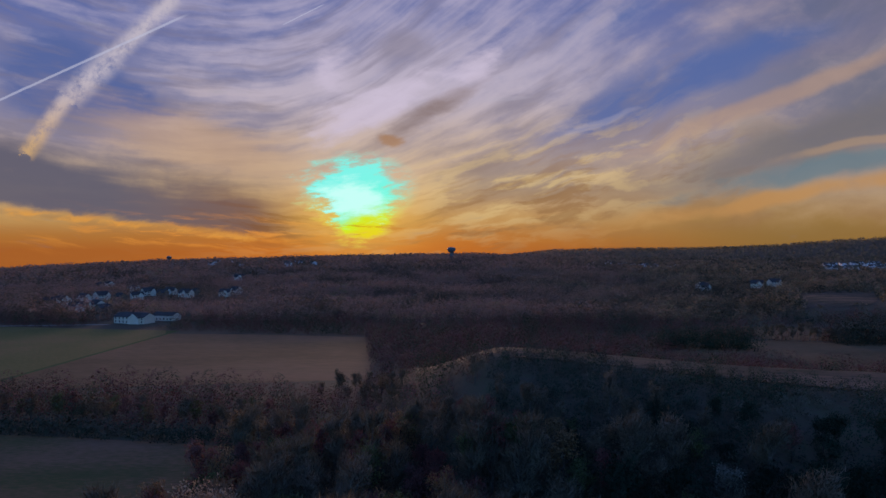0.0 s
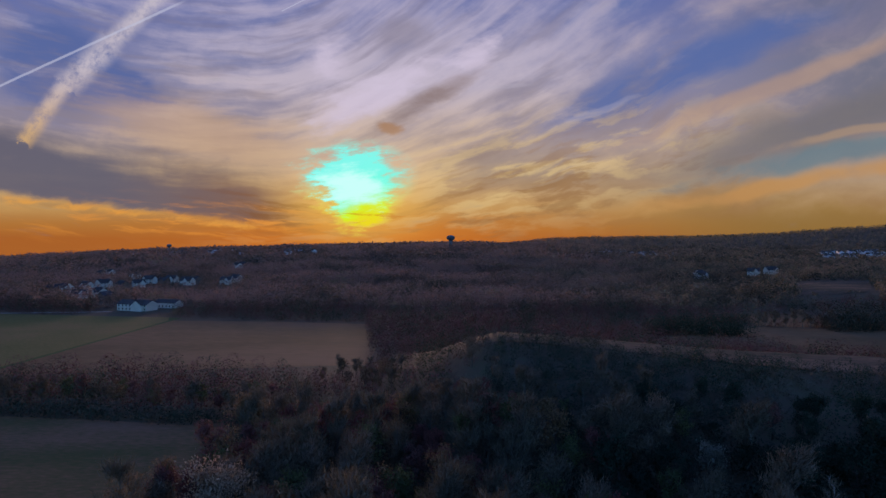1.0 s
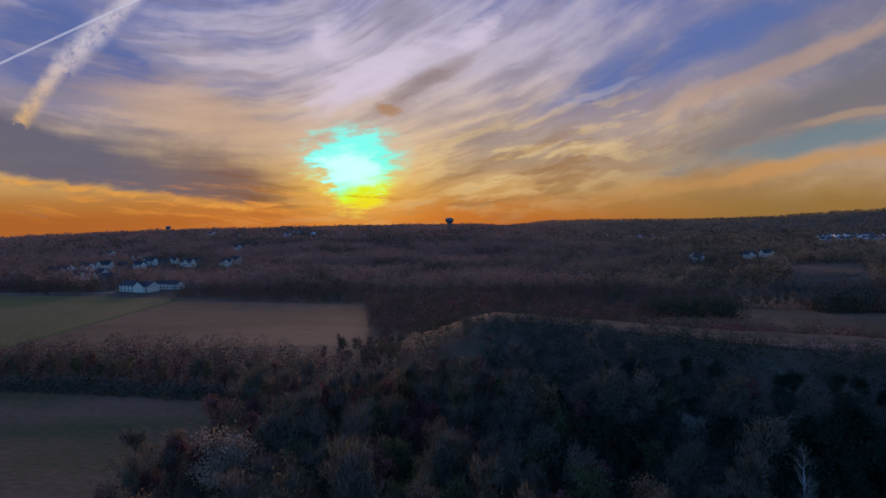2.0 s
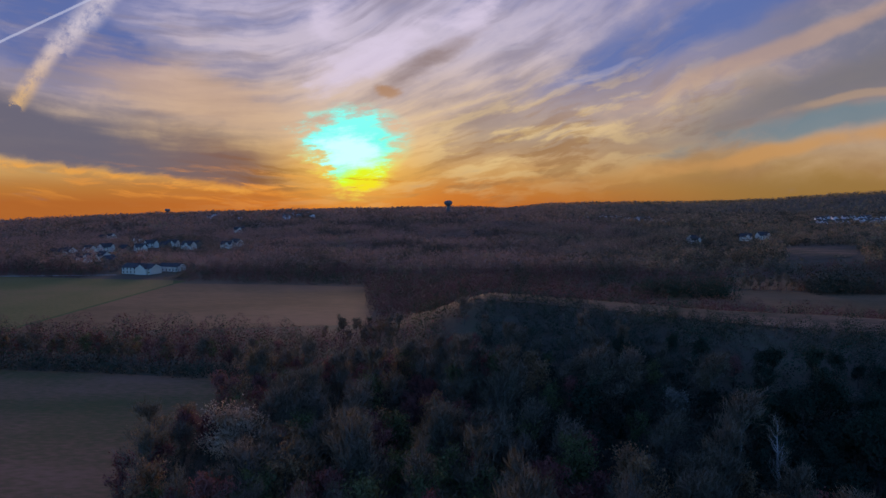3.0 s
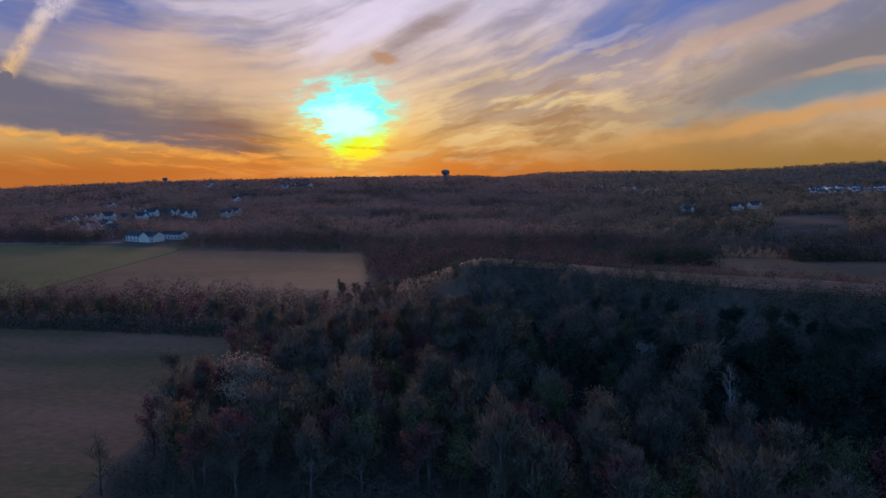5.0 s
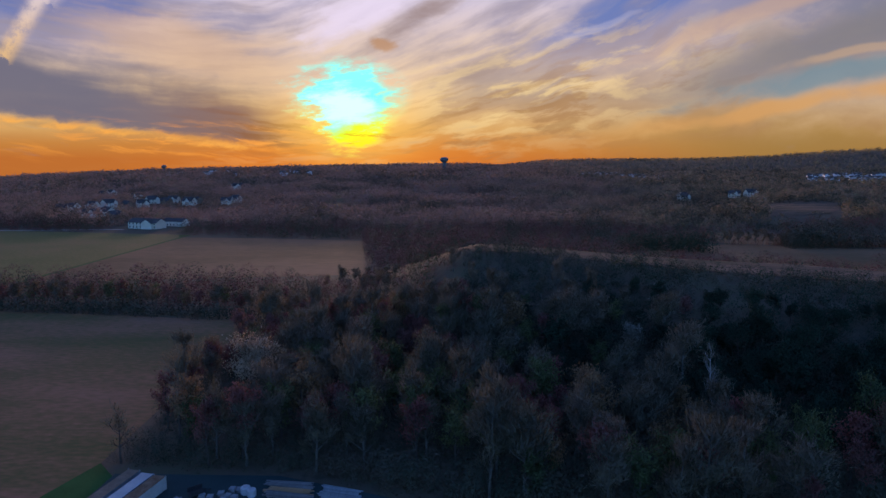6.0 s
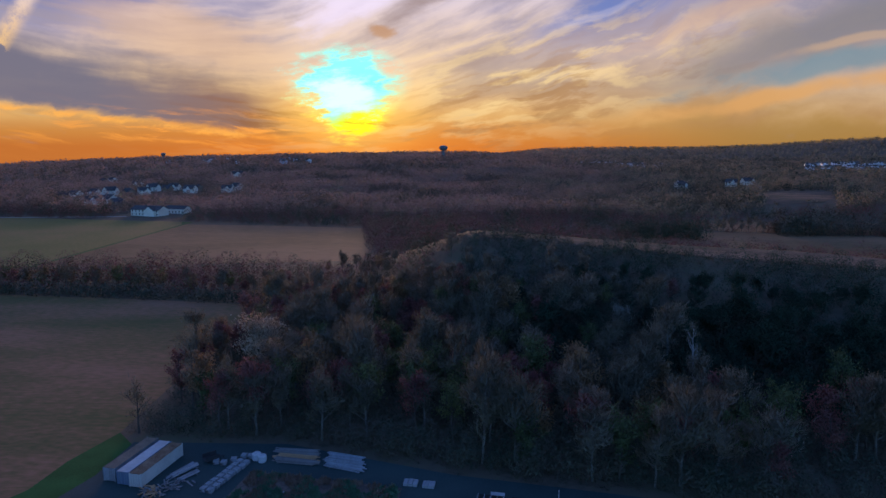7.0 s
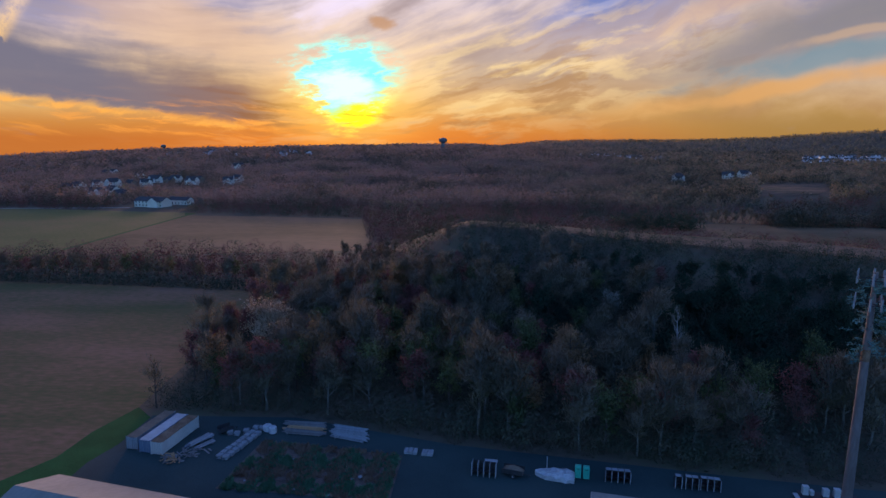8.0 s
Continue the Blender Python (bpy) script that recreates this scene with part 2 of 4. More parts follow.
# ---- materials ----
def surface(name, stops, scale=1.0, fine_scale=12.0, rough=0.9, bump=0.3, metal=0.0, vary=0.0, stretch=(1, 1, 1), coords="Object", island=False, through=0.0):
    """A surface with broad and fine colour variation and fine relief. stops: colours from dark to light."""
    m = bpy.data.materials.new(name)
    m.use_nodes = True
    Val.tree = m.node_tree
    p = m.node_tree.nodes["Principled BSDF"]
    t = m.node_tree.nodes.new("ShaderNodeTexCoord")
    g = m.node_tree.nodes.new("ShaderNodeMapping")
    g.inputs["Scale"].default_value = stretch
    m.node_tree.links.new(t.outputs[coords], g.inputs[0])
    v = Val(g.outputs[0])
    broad, grain = cloudy(v, scale, 4), cloudy(v, fine_scale, 3)
    f = smooth(broad * 0.6 + grain * 0.4, 0.32, 0.68)
    if vary:
        if island:
            r = m.node_tree.nodes.new("ShaderNodeNewGeometry").outputs["Random Per Island"]
        else:
            r = m.node_tree.nodes.new("ShaderNodeObjectInfo").outputs["Random"]
        f = f * (1 - vary) + Val(r) * vary
    n = len(stops) - 1
    plug(p, "Base Color", ramp(f, [(i / n, c) for i, c in enumerate(stops)]))
    p.inputs["Roughness"].default_value, p.inputs["Metallic"].default_value = rough, metal
    if rough >= 0.8:
        p.inputs["Specular IOR Level"].default_value = 0.12
    if through:
        thin = m.node_tree.nodes.new("ShaderNodeBsdfTranslucent")
        blend = m.node_tree.nodes.new("ShaderNodeMixShader")
        blend.inputs[0].default_value = through
        m.node_tree.links.new(p.inputs["Base Color"].links[0].from_socket, thin.inputs[0])
        m.node_tree.links.new(p.outputs[0], blend.inputs[1])
        m.node_tree.links.new(thin.outputs[0], blend.inputs[2])
        m.node_tree.links.new(blend.outputs[0], m.node_tree.nodes["Material Output"].inputs[0])
    if bump:
        b = m.node_tree.nodes.new("ShaderNodeBump")
        b.inputs["Strength"].default_value = bump
        b.inputs["Distance"].default_value = 0.05
        plug(b, "Height", grain)
        m.node_tree.links.new(b.outputs[0], p.inputs["Normal"])
    return m


M_GROUND = surface("leaf_litter", [(0.075, 0.065, 0.045), (0.125, 0.095, 0.065), (0.11, 0.105, 0.06)], 0.03, 0.6)
M_STUBBLE = surface("corn_stubble", [(0.10, 0.10, 0.035), (0.17, 0.115, 0.05), (0.25, 0.135, 0.07), (0.31, 0.155, 0.095)], 0.035, 0.9, bump=0.6, stretch=(0.4, 1, 1))
M_PASTURE = surface("winter_grass", [(0.11, 0.125, 0.035), (0.17, 0.15, 0.05), (0.24, 0.155, 0.07)], 0.012, 0.5)
M_CREAM_ROAD = surface("pale_gravel", [(0.25, 0.24, 0.22), (0.38, 0.36, 0.33)], 0.2, 2.0)
M_LANE = surface("green_verge", [(0.05, 0.09, 0.025), (0.08, 0.12, 0.035)], 0.1, 2.0)
M_GRASS = surface("mown_grass", [(0.012, 0.075, 0.018), (0.022, 0.12, 0.03)], 0.15, 3.0)
M_DRY = surface("dry_grass", [(0.13, 0.085, 0.04), (0.2, 0.12, 0.06), (0.26, 0.145, 0.08)], 0.02, 0.4, stretch=(0.3, 1, 1))
M_TOP = surface("rough_grass", [(0.05, 0.055, 0.035), (0.11, 0.08, 0.055), (0.2, 0.13, 0.09)], 0.06, 0.5, stretch=(0.4, 1, 1))
M_ASPHALT = surface("asphalt", [(0.03, 0.052, 0.05), (0.052, 0.082, 0.075)], 0.06, 4.0, rough=0.85)
M_BARK = surface("bark", [(0.07, 0.055, 0.045), (0.14, 0.115, 0.095)], 1.0, 8.0, vary=0.4)
M_GREY_BARK = surface("grey_bark", [(0.11, 0.105, 0.085), (0.21, 0.195, 0.165)], 1.0, 8.0, vary=0.4)
M_PALE_BARK = surface("pale_bark", [(0.3, 0.28, 0.25), (0.5, 0.47, 0.43)], 1.0, 8.0)


def foliage(name, stops):
    return surface(name, stops, 0.25, 2.5, rough=0.8, bump=0, vary=0.55, through=0.3)


F_GREY = foliage("bare_twigs", [(0.12, 0.12, 0.085), (0.21, 0.19, 0.13), (0.28, 0.22, 0.16)])
F_RED = foliage("red_buds", [(0.17, 0.085, 0.075), (0.29, 0.115, 0.10), (0.24, 0.14, 0.115)])
F_OCHRE = foliage("ochre_buds", [(0.2, 0.15, 0.085), (0.32, 0.22, 0.115), (0.33, 0.19, 0.11)])
F_GREEN = foliage("young_leaves", [(0.08, 0.12, 0.055), (0.15, 0.19, 0.08), (0.23, 0.245, 0.10)])
F_EVER = foliage("evergreen_needles", [(0.022, 0.045, 0.03), (0.05, 0.09, 0.055)])
F_BLOSSOM = foliage("pale_blossom", [(0.36, 0.25, 0.15), (0.52, 0.36, 0.22), (0.66, 0.48, 0.32)])
F_PALE = foliage("pale_buds", [(0.2, 0.2, 0.16), (0.3, 0.29, 0.23), (0.4, 0.37, 0.3)])
F_SHRUB = surface("shrub_twigs", [(0.03, 0.045, 0.03), (0.085, 0.085, 0.06), (0.2, 0.16, 0.11)], 0.05, 0.35, bump=0)


F_UNDER = surface("undergrowth_twigs", [(0.035, 0.055, 0.035), (0.08, 0.085, 0.055), (0.13, 0.10, 0.075)], 0.08, 0.6, bump=0)


F_HEDGE = surface("hedge_twigs", [(0.025, 0.05, 0.03), (0.075, 0.095, 0.05), (0.17, 0.09, 0.07), (0.22, 0.09, 0.08), (0.13, 0.145, 0.06)], 0.03, 0.14, bump=0, through=0.18)


def woods_material():
    """Leafless crowns: reddish to the south, with the low sun's warm glare put into the colour, olive and dark to the
    north.
    """
    m = surface("woodland_crowns", [(0.09, 0.095, 0.065), (0.27, 0.205, 0.15), (0.40, 0.265, 0.2), (0.42, 0.26, 0.21), (0.33, 0.3, 0.17)], 0.012, 0.09, bump=0, through=0.45)
    Val.tree = m.node_tree
    p = m.node_tree.nodes["Principled BSDF"]
    south = Val(p.inputs["Base Color"].links[0].from_socket)
    t = Val(m.node_tree.nodes.new("ShaderNodeTexCoord").outputs["Object"])
    x, y, z = split(t)
    patch = cloudy(t, 0.006, 4)
    tone = smooth(cloudy(t, 0.03, 3) * 0.6 + cloudy(t, 0.12, 3) * 0.4, 0.35, 0.65)
    north = ramp(tone, [(0.0, (0.06, 0.08, 0.06)), (0.45, (0.2, 0.19, 0.125)), (0.75, (0.38, 0.26, 0.18)), (1.0, (0.3, 0.3, 0.17))])
    # warm glare below the sun is painted as redder crowns on that side
    both = mixed(smooth((x - y * 0.16) / (y + 100.0) + patch - 0.5, -0.12, 0.2), south, north)
    grove = smooth(cloudy(t, 0.0085, 5, 0.6) * 0.7 + cloudy(t, 0.05, 2) * 0.3, 0.5, 0.58)
    both = mixed(grove * 0.7, both, mixed(tone, (0.035, 0.045, 0.04), (0.1, 0.11, 0.075)))
    plug(p, "Base Color", both)
    plug(m.node_tree.nodes["Translucent BSDF"], 0, both)
    return m


F_WOODS = woods_material()


# ---- making meshes ----
def mesh_of(name, verts, faces, mats, index=None, normals=None):
    me = bpy.data.meshes.new(name)
    verts, faces = np.asarray(verts, dtype=np.float32), np.asarray(faces, dtype=np.int32)
    k = faces.shape[1]
    me.vertices.add(len(verts))
    me.vertices.foreach_set("co", verts.ravel())
    me.loops.add(faces.size)
    me.loops.foreach_set("vertex_index", faces.ravel())
    me.polygons.add(len(faces))
    me.polygons.foreach_set("loop_start", np.arange(0, faces.size, k, dtype=np.int32))
    me.polygons.foreach_set("loop_total", np.full(len(faces), k, dtype=np.int32))
    for m in mats:
        me.materials.append(m)
    if index is not None:
        me.polygons.foreach_set("material_index", np.asarray(index, dtype=np.int32))
    if normals is not None:
        me.attributes.new("custom_normal", "FLOAT_VECTOR", "POINT").data.foreach_set("vector", np.asarray(normals, dtype=np.float32).ravel())
    me.update()
    me.validate()
    return me


def rounded(verts, centre, jitter, seed):
    """Loose leaf faces turned to face outwards, with normals that round the crown as a whole."""
    rng = np.random.default_rng(seed)
    v = np.asarray(verts, dtype=float).reshape(-1, 3, 3)
    n = v.mean(axis=1) - np.asarray(centre)
    n /= np.linalg.norm(n, axis=-1, keepdims=True) + 1e-9
    n += rng.normal(0, jitter, n.shape)
    n /= np.linalg.norm(n, axis=-1, keepdims=True) + 1e-9
    g = np.cross(v[:, 1] - v[:, 0], v[:, 2] - v[:, 0])
    turned = (g * n).sum(-1) < 0
    v[turned] = v[turned][:, ::-1]
    return v.reshape(-1, 3), np.repeat(n, 3, axis=0)


def part(name, bm, material, parent, label=""):
    me = bpy.data.meshes.new(name)
    bm.to_mesh(me)
    bm.free()
    me.materials.append(material)
    ob = new(name, me)
    if parent:
        ob.parent = parent
    return tagged(ob, label)


def box_bm(x0, x1, y0, y1, z0, z1, bevel=0.0, bm=None):
    bm = bm or bmesh.new()
    g = bmesh.ops.create_cube(bm, size=1, matrix=Matrix.Translation(((x0 + x1) / 2, (y0 + y1) / 2, (z0 + z1) / 2)) @ Matrix.Diagonal((x1 - x0, y1 - y0, z1 - z0, 1)))
    if bevel:
        es = list({e for v in g["verts"] for e in v.link_edges})
        bmesh.ops.bevel(bm, geom=es, offset=bevel, segments=1, affect="EDGES")
    return bm


def rod_bm(p, q, r0, r1, sides=8, bm=None):
    bm = bm or bmesh.new()
    p, q = Vector(p), Vector(q)
    d = q - p
    m = Matrix.Translation((p + q) / 2) @ d.to_track_quat("Z", "Y").to_matrix().to_4x4()
    bmesh.ops.create_cone(bm, cap_ends=True, segments=sides, radius1=r0, radius2=r1, depth=d.length, matrix=m)
    return bm


# ---- the lie of the land ----
RIDGE_U = (-1.2, -0.7, -0.4, -0.17, 0.0, 0.15, 0.3, 0.5, 0.7, 1.2)
RIDGE_Z = (-6, -6, 19, 35, 37, 31, 20, 18, 20, 22)
FAR_Z = (0, 0, 0, 0, 0, 31, 57, 76, 96, 106)
FAR_DROP = (0.06, 0.06, 0.05, 0.04, 0.03, 0.0, 0.0, 0.0, 0.0, 0.0)


def ease(v, lo, hi):
    t = np.clip((v - lo) / (hi - lo), 0, 1)
    return t * t * (3 - 2 * t)


def bumps(x, y, size):
    return (np.sin(x / size + 1.3 * np.sin(y / size * 0.7)) + np.sin(y / size * 1.1 + 2.0 + 1.1 * np.sin(x / size * 0.6))) / 2


def land(x, y):
    x, y = np.asarray(x, dtype=float), np.asarray(y, dtype=float)
    d = np.hypot(x, y)
    u = np.where(y > 1, x / np.maximum(y, 1), np.sign(x) * 3)
    z = np.interp(u, RIDGE_U, RIDGE_Z) * ease(d, 620, 1750) + np.interp(u, RIDGE_U, FAR_Z) * ease(d, 2400, 3600)
    z = z + 13 * ease(u, 0.38, 0.55) * ease(d, 590, 720) * (1 - ease(d, 900, 1500))
    z = z + 11 * np.exp(-((u - 0.66) / 0.12) ** 2) * ease(d, 1450, 2000)
    z = z + bumps(x, y, 230) * 5 * ease(d, 700, 1500)
    z = z - np.maximum(d - 2500, 0) * np.interp(u, RIDGE_U, FAR_DROP) - np.maximum(d - 4000, 0) * 0.12
    return z + berm(x, y)


def brink(x):
    """The line of the embankment's upper edge."""
    return 236 - 0.3 * (x - 12) + 3 * np.sin(x / 17) + 60 * ease(8 - x, 0, 40)


def berm(x, y):
    """The embankment: a level top that falls towards the wood."""
    e = brink(x)
    wide = np.interp(x, [0, 60, 120], [6, 13, 20])
    up = ease(y, e - 85, e) * (1 - ease(y, e + wide, e + wide + 85))
    return (27.5 - 0.035 * np.maximum(x - 12, 0)) * up * ease(x, -40, 14) * (1 - ease(x, 260, 420))


# ---- the ground ----
def sheet(name, us, vs, at, material, lift=0.0):
    """A grid over us x vs; at() gives x and y for both."""
    gu, gv = np.meshgrid(us, vs, indexing="ij")
    x, y = at(gu, gv)
    z = land(x, y) + lift
    n, m = gu.shape
    i = np.arange(n * m).reshape(n, m)
    f = np.stack([i[:-1, :-1], i[1:, :-1], i[1:, 1:], i[:-1, 1:]], -1).reshape(-1, 4)
    me = mesh_of(name, np.stack([x, y, z], -1).reshape(-1, 3), f, [material])
    me.polygons.foreach_set("use_smooth", np.ones(len(f), dtype=bool))
    return new(name, me)


angles = np.radians(np.concatenate([np.arange(-180, -50, 10), np.arange(-50, 50, 0.5), np.arange(50, 181, 10)]))
radii = np.concatenate([[0.5], np.arange(20, 600, 9), 600 * 1.035 ** np.arange(0, 62)])
tagged(sheet("ground", radii, angles, lambda r, a: (r * np.sin(a), r * np.cos(a)), M_GROUND),
       "brown leaf-littered rolling ground under bare spring woods", "ground", kind="structure")


def field(name, outline, material, label, lift=0.05, cell=6.0):
    """A field of any outline, draped on the land."""
    bm = bmesh.new()
    bm.faces.new([bm.verts.new((x, y, 0)) for x, y in outline])
    xs, ys = [p[0] for p in outline], [p[1] for p in outline]
    for axis, lo, hi in ((0, min(xs), max(xs)), (1, min(ys), max(ys))):
        c = math.ceil(lo / cell) * cell
        while c < hi:
            no = Vector((1, 0, 0)) if axis == 0 else Vector((0, 1, 0))
            bmesh.ops.bisect_plane(bm, geom=bm.verts[:] + bm.edges[:] + bm.faces[:], plane_co=no * c, plane_no=no, dist=1e-4)
            c += cell
    for v in bm.verts:
        v.co.z = float(land(v.co.x, v.co.y)) + lift
    bmesh.ops.recalc_face_normals(bm, faces=bm.faces)
    for f in bm.faces:
        if f.normal.z < 0:
            f.normal_flip()
    ob = part(name, bm, material, None)
    return tagged(ob, label, "field", kind="structure")


field("stubble_field", [(-66, 125), (-67, 155), (-66, 190), (-66, 232), (-122, 240), (-183, 245), (-430, 262), (-430, -60), (-112, -60), (-96, 40), (-75, 94), (-70.3, 103), (-69.5, 113)],
      M_STUBBLE, "harvested corn field with pale brown stubble rows", 0.05, 20)
field("grass_strip", [(-66, 125), (-69.5, 113), (-70.3, 103), (-75, 94), (-96, 40), (-112, -60), (-84, -60), (-70, 40), (-63.6, 92), (-63.6, 101), (-61.5, 108), (-61, 120)],
      M_GRASS, "strip of mown green grass beside the yard", 0.07, 20)
field("pasture_south", [(-206, 300), (-206, 480), (-214, 498), (-349, 514), (-430, 520), (-430, 285)], M_PASTURE, "dull green and brown pasture beyond a hedge", 0.06, 20)
field("pasture_north", [(-203, 300), (-203, 480), (-130, 479), (-62, 469), (-46, 400), (-42, 330)], M_DRY, "pale brown fallow field beyond a hedge", 0.06, 20)
field("field_lane", [(-206, 300), (-206, 480), (-214, 498), (-203, 496), (-203, 300)], M_LANE, "narrow green grassy lane between two fields", 0.08, 20)
field("farm_road", [(-430, 505), (-349, 516.5), (-276, 530), (-276, 534), (-349, 521), (-430, 510)], M_CREAM_ROAD, "pale gravel farm road along the pasture", 0.1, 20)
field("fallow_field", [(95, 392), (150, 372), (215, 345), (330, 300), (330, 445), (262, 452), (205, 466), (175, 452), (140, 430)], M_DRY, "open fallow field of tawny dry grass", 0.05, 12)
field("meadow", [(205, 473), (262, 462), (345, 455), (360, 520), (300, 545), (216, 546)], M_DRY, "small meadow of dry grass behind a hedge", 0.05, 12)
field("hill_field", [(300, 612), (330, 600), (362, 603), (392, 640), (446, 722), (428, 736), (380, 738), (352, 700)], M_TOP, "distant ploughed field among woods", 0.3, 20)
top_x = np.arange(10, 330, 16.0)
field("embankment_top", [(x, float(brink(x)) - 5) for x in top_x] + [(x, float(brink(x) + np.interp(x, [0, 60, 120], [8, 16, 25]))) for x in top_x[::-1]], M_TOP, "level top of an embankment with tawny dry grass and tracks", 0.08, 8)
tagged(field("yard", [(-61, 121), (-30, 121), (3, 110), (25, 105.5), (54, 99.5), (120, 88), (120, -60), (-84, -60), (-70, 40), (-63.6, 92), (-63.6, 101), (-61.5, 108)],
             M_ASPHALT, "dark grey asphalt of a storage yard beside the wood", 0.06, 20), category="yard")


# ---- trees ----
class Mesher:
    """Collects tapered limbs and slim twigs."""

    def __init__(self):
        self.v, self.f = [], []

    def limb(self, p, q, r0, r1, sides):
        p, q = np.array(p, float), np.array(q, float)
        d = (q - p) / (np.linalg.norm(q - p) + 1e-9)
        a = np.cross(d, (0.3, 0.9, 0.1))
        a /= np.linalg.norm(a) + 1e-9
        b = np.cross(d, a)
        n = len(self.v)
        for c, r in ((p, r0), (q, r1)):
            for k in range(sides):
                w = 2 * math.pi * k / sides
                self.v.append(c + r * (a * math.cos(w) + b * math.sin(w)))
        for k in range(sides):
            j = (k + 1) % sides
            self.f.append((n + k, n + j, n + sides + j))
            self.f.append((n + k, n + sides + j, n + sides + k))

    def blade(self, p, d, wide, rng):
        n = len(self.v)
        s = np.cross(d, rng.normal(size=3))
        s = s / (np.linalg.norm(s) + 1e-9) * wide
        self.v += [p - s, p + s, p + d]
        self.f.append((n, n + 1, n + 2))


def tree_meshes(seed, height, spread, leafy, trunk_mat, crown_mat, lean=0.0, twigs=900, upright=0.5):
    """A branching tree: one mesh of trunk and limbs, one of the crown's twigs and leaves."""
    rng = np.random.default_rng(seed)
    wood, crown = Mesher(), Mesher()
    ends = []
    r = height * 0.016 + 0.05
    p, path = np.zeros(3), [np.zeros(3)]
    steps = 6
    for i in range(steps):
        q = p + np.array([rng.normal(0, 0.03) * height / 3 + lean, rng.normal(0, 0.03) * height / 3, height * 0.86 / steps])
        wood.limb(p, q, r * (1 - 0.85 * i / steps), r * (1 - 0.85 * (i + 1) / steps), 6)
        p = q
        path.append(p)
    ends.append((p, np.array([0, 0, 1.0])))
    for k in range(15):
        h = rng.uniform(0.25, 0.97)
        i = min(int(h * steps), steps - 1)
        base = path[i] + (path[i + 1] - path[i]) * (h * steps - i)
        w = k * 2.4 + rng.uniform(-0.5, 0.5)
        out = np.array([math.cos(w), math.sin(w), upright + rng.uniform(0.1, 1.0)])
        out /= np.linalg.norm(out)
        reach = spread * rng.uniform(0.5, 1.2) * (1.15 - 0.55 * h)
        tip = base + out * reach + np.array([0, 0, 0.12 * reach])
        mid = base + out * reach * 0.5 + rng.normal(0, 0.06, 3) * reach
        rl = r * (1 - 0.75 * h) * 0.5 + 0.03
        wood.limb(base, mid, rl, rl * 0.65, 4)
        wood.limb(mid, tip, rl * 0.65, rl * 0.25, 4)
        ends.append((tip, out))
        for _ in range(5):
            s = base + (tip - base) * rng.uniform(0.3, 0.95)
            o = out + rng.normal(0, 0.5, 3) + np.array([0, 0, 0.45])
            o /= np.linalg.norm(o)
            e = s + o * reach * rng.uniform(0.3, 0.6)
            wood.limb(s, e, rl * 0.4, rl * 0.14, 3)
            ends.append((e, o))
    per = max(1, twigs // len(ends))
    for e, o in ends:
        full = rng.uniform(0.3, 1.7)
        for _ in range(int(per * full)):
            s = e + rng.normal(0, 1, 3) * spread * np.array([0.13, 0.13, 0.12]) - o * rng.uniform(0, 0.32) * spread
            d = o * (0.5 if leafy else 1.1) + rng.normal(0, 0.5, 3) + np.array([0, 0, 0.5])
            d = d / np.linalg.norm(d) * (rng.uniform(0.25, 0.55) if leafy else rng.uniform(0.6, 1.5))
            crown.blade(s, d, rng.uniform(0.10, 0.2) if leafy else rng.uniform(0.05, 0.1), rng)
    leaves, normals = rounded(crown.v, (0, 0, height * 0.5), 0.35, seed)
    return mesh_of("trunk", wood.v, wood.f, [trunk_mat]), mesh_of("crown", leaves, crown.f, [crown_mat], normals=normals)


def tree(name, meshes, x, y, label, size=1.0, turn=0.0, group=""):
    root = new(name)
    root.matrix_world = pose(x, y, float(land(x, y)) - 0.05, 0, 0, turn) @ Matrix.Diagonal((size, size, size, 1))
    for k, me in zip(("trunk", "crown"), meshes):
        new(k, me).parent = root
    return tagged(root, label, "tree", group)


def tree_copy(ob, x, y, size, turn, tall=1.0):
    return_ob = copy_thing(ob, pose(0, 0, 0))
    return_ob.matrix_basis = pose(x, y, float(land(x, y)) - 0.05, 0, 0, turn) @ Matrix.Diagonal((size, size, size * tall, 1))
    return return_ob


KINDS = {
    "grey": ("bare grey-brown deciduous tree with fine upright twigs", [tree_meshes(s, h, w, False, M_GREY_BARK, F_GREY, twigs=2400) for s, h, w in ((1, 16, 4.6), (2, 18, 5.0), (3, 14, 5.2), (4, 17, 4.2))]),
    "red": ("bare tree flushed with small red spring buds", [tree_meshes(s, h, w, True, M_BARK, F_RED, twigs=1700) for s, h, w in ((5, 13, 4.2), (6, 15, 4.6))]),
    "ochre": ("tree with thin ochre-brown spring foliage", [tree_meshes(s, h, w, True, M_BARK, F_OCHRE, twigs=1700) for s, h, w in ((7, 14, 4.6), (8, 16, 5.0))]),
    "green": ("tree with sparse yellow-green young leaves", [tree_meshes(s, h, w, True, M_BARK, F_GREEN, twigs=1900) for s, h, w in ((9, 14, 4.8), (10, 12, 4.4))]),
    "ever": ("dense dark evergreen tree among bare trees", [tree_meshes(12, 12, 5.0, True, M_BARK, F_EVER, twigs=3000, upright=0.2), tree_meshes(13, 11, 5.6, True, M_BARK, F_EVER, twigs=3000, upright=0.1)]),
}
FIRST = {}


def plant(kind, x, y, size, turn, rng):
    label, meshes = KINDS[kind]
    k = (kind, int(rng.integers(len(meshes))))
    if k not in FIRST:
        FIRST[k] = tree("tree" if kind != "ever" else "evergreen_tree", meshes[k[1]], x, y, label, size, turn, "trees of the wood")
        return FIRST[k]
    return tree_copy(FIRST[k], x, y, size, turn, float(rng.uniform(0.85, 1.15)))


rng = np.random.default_rng(5)


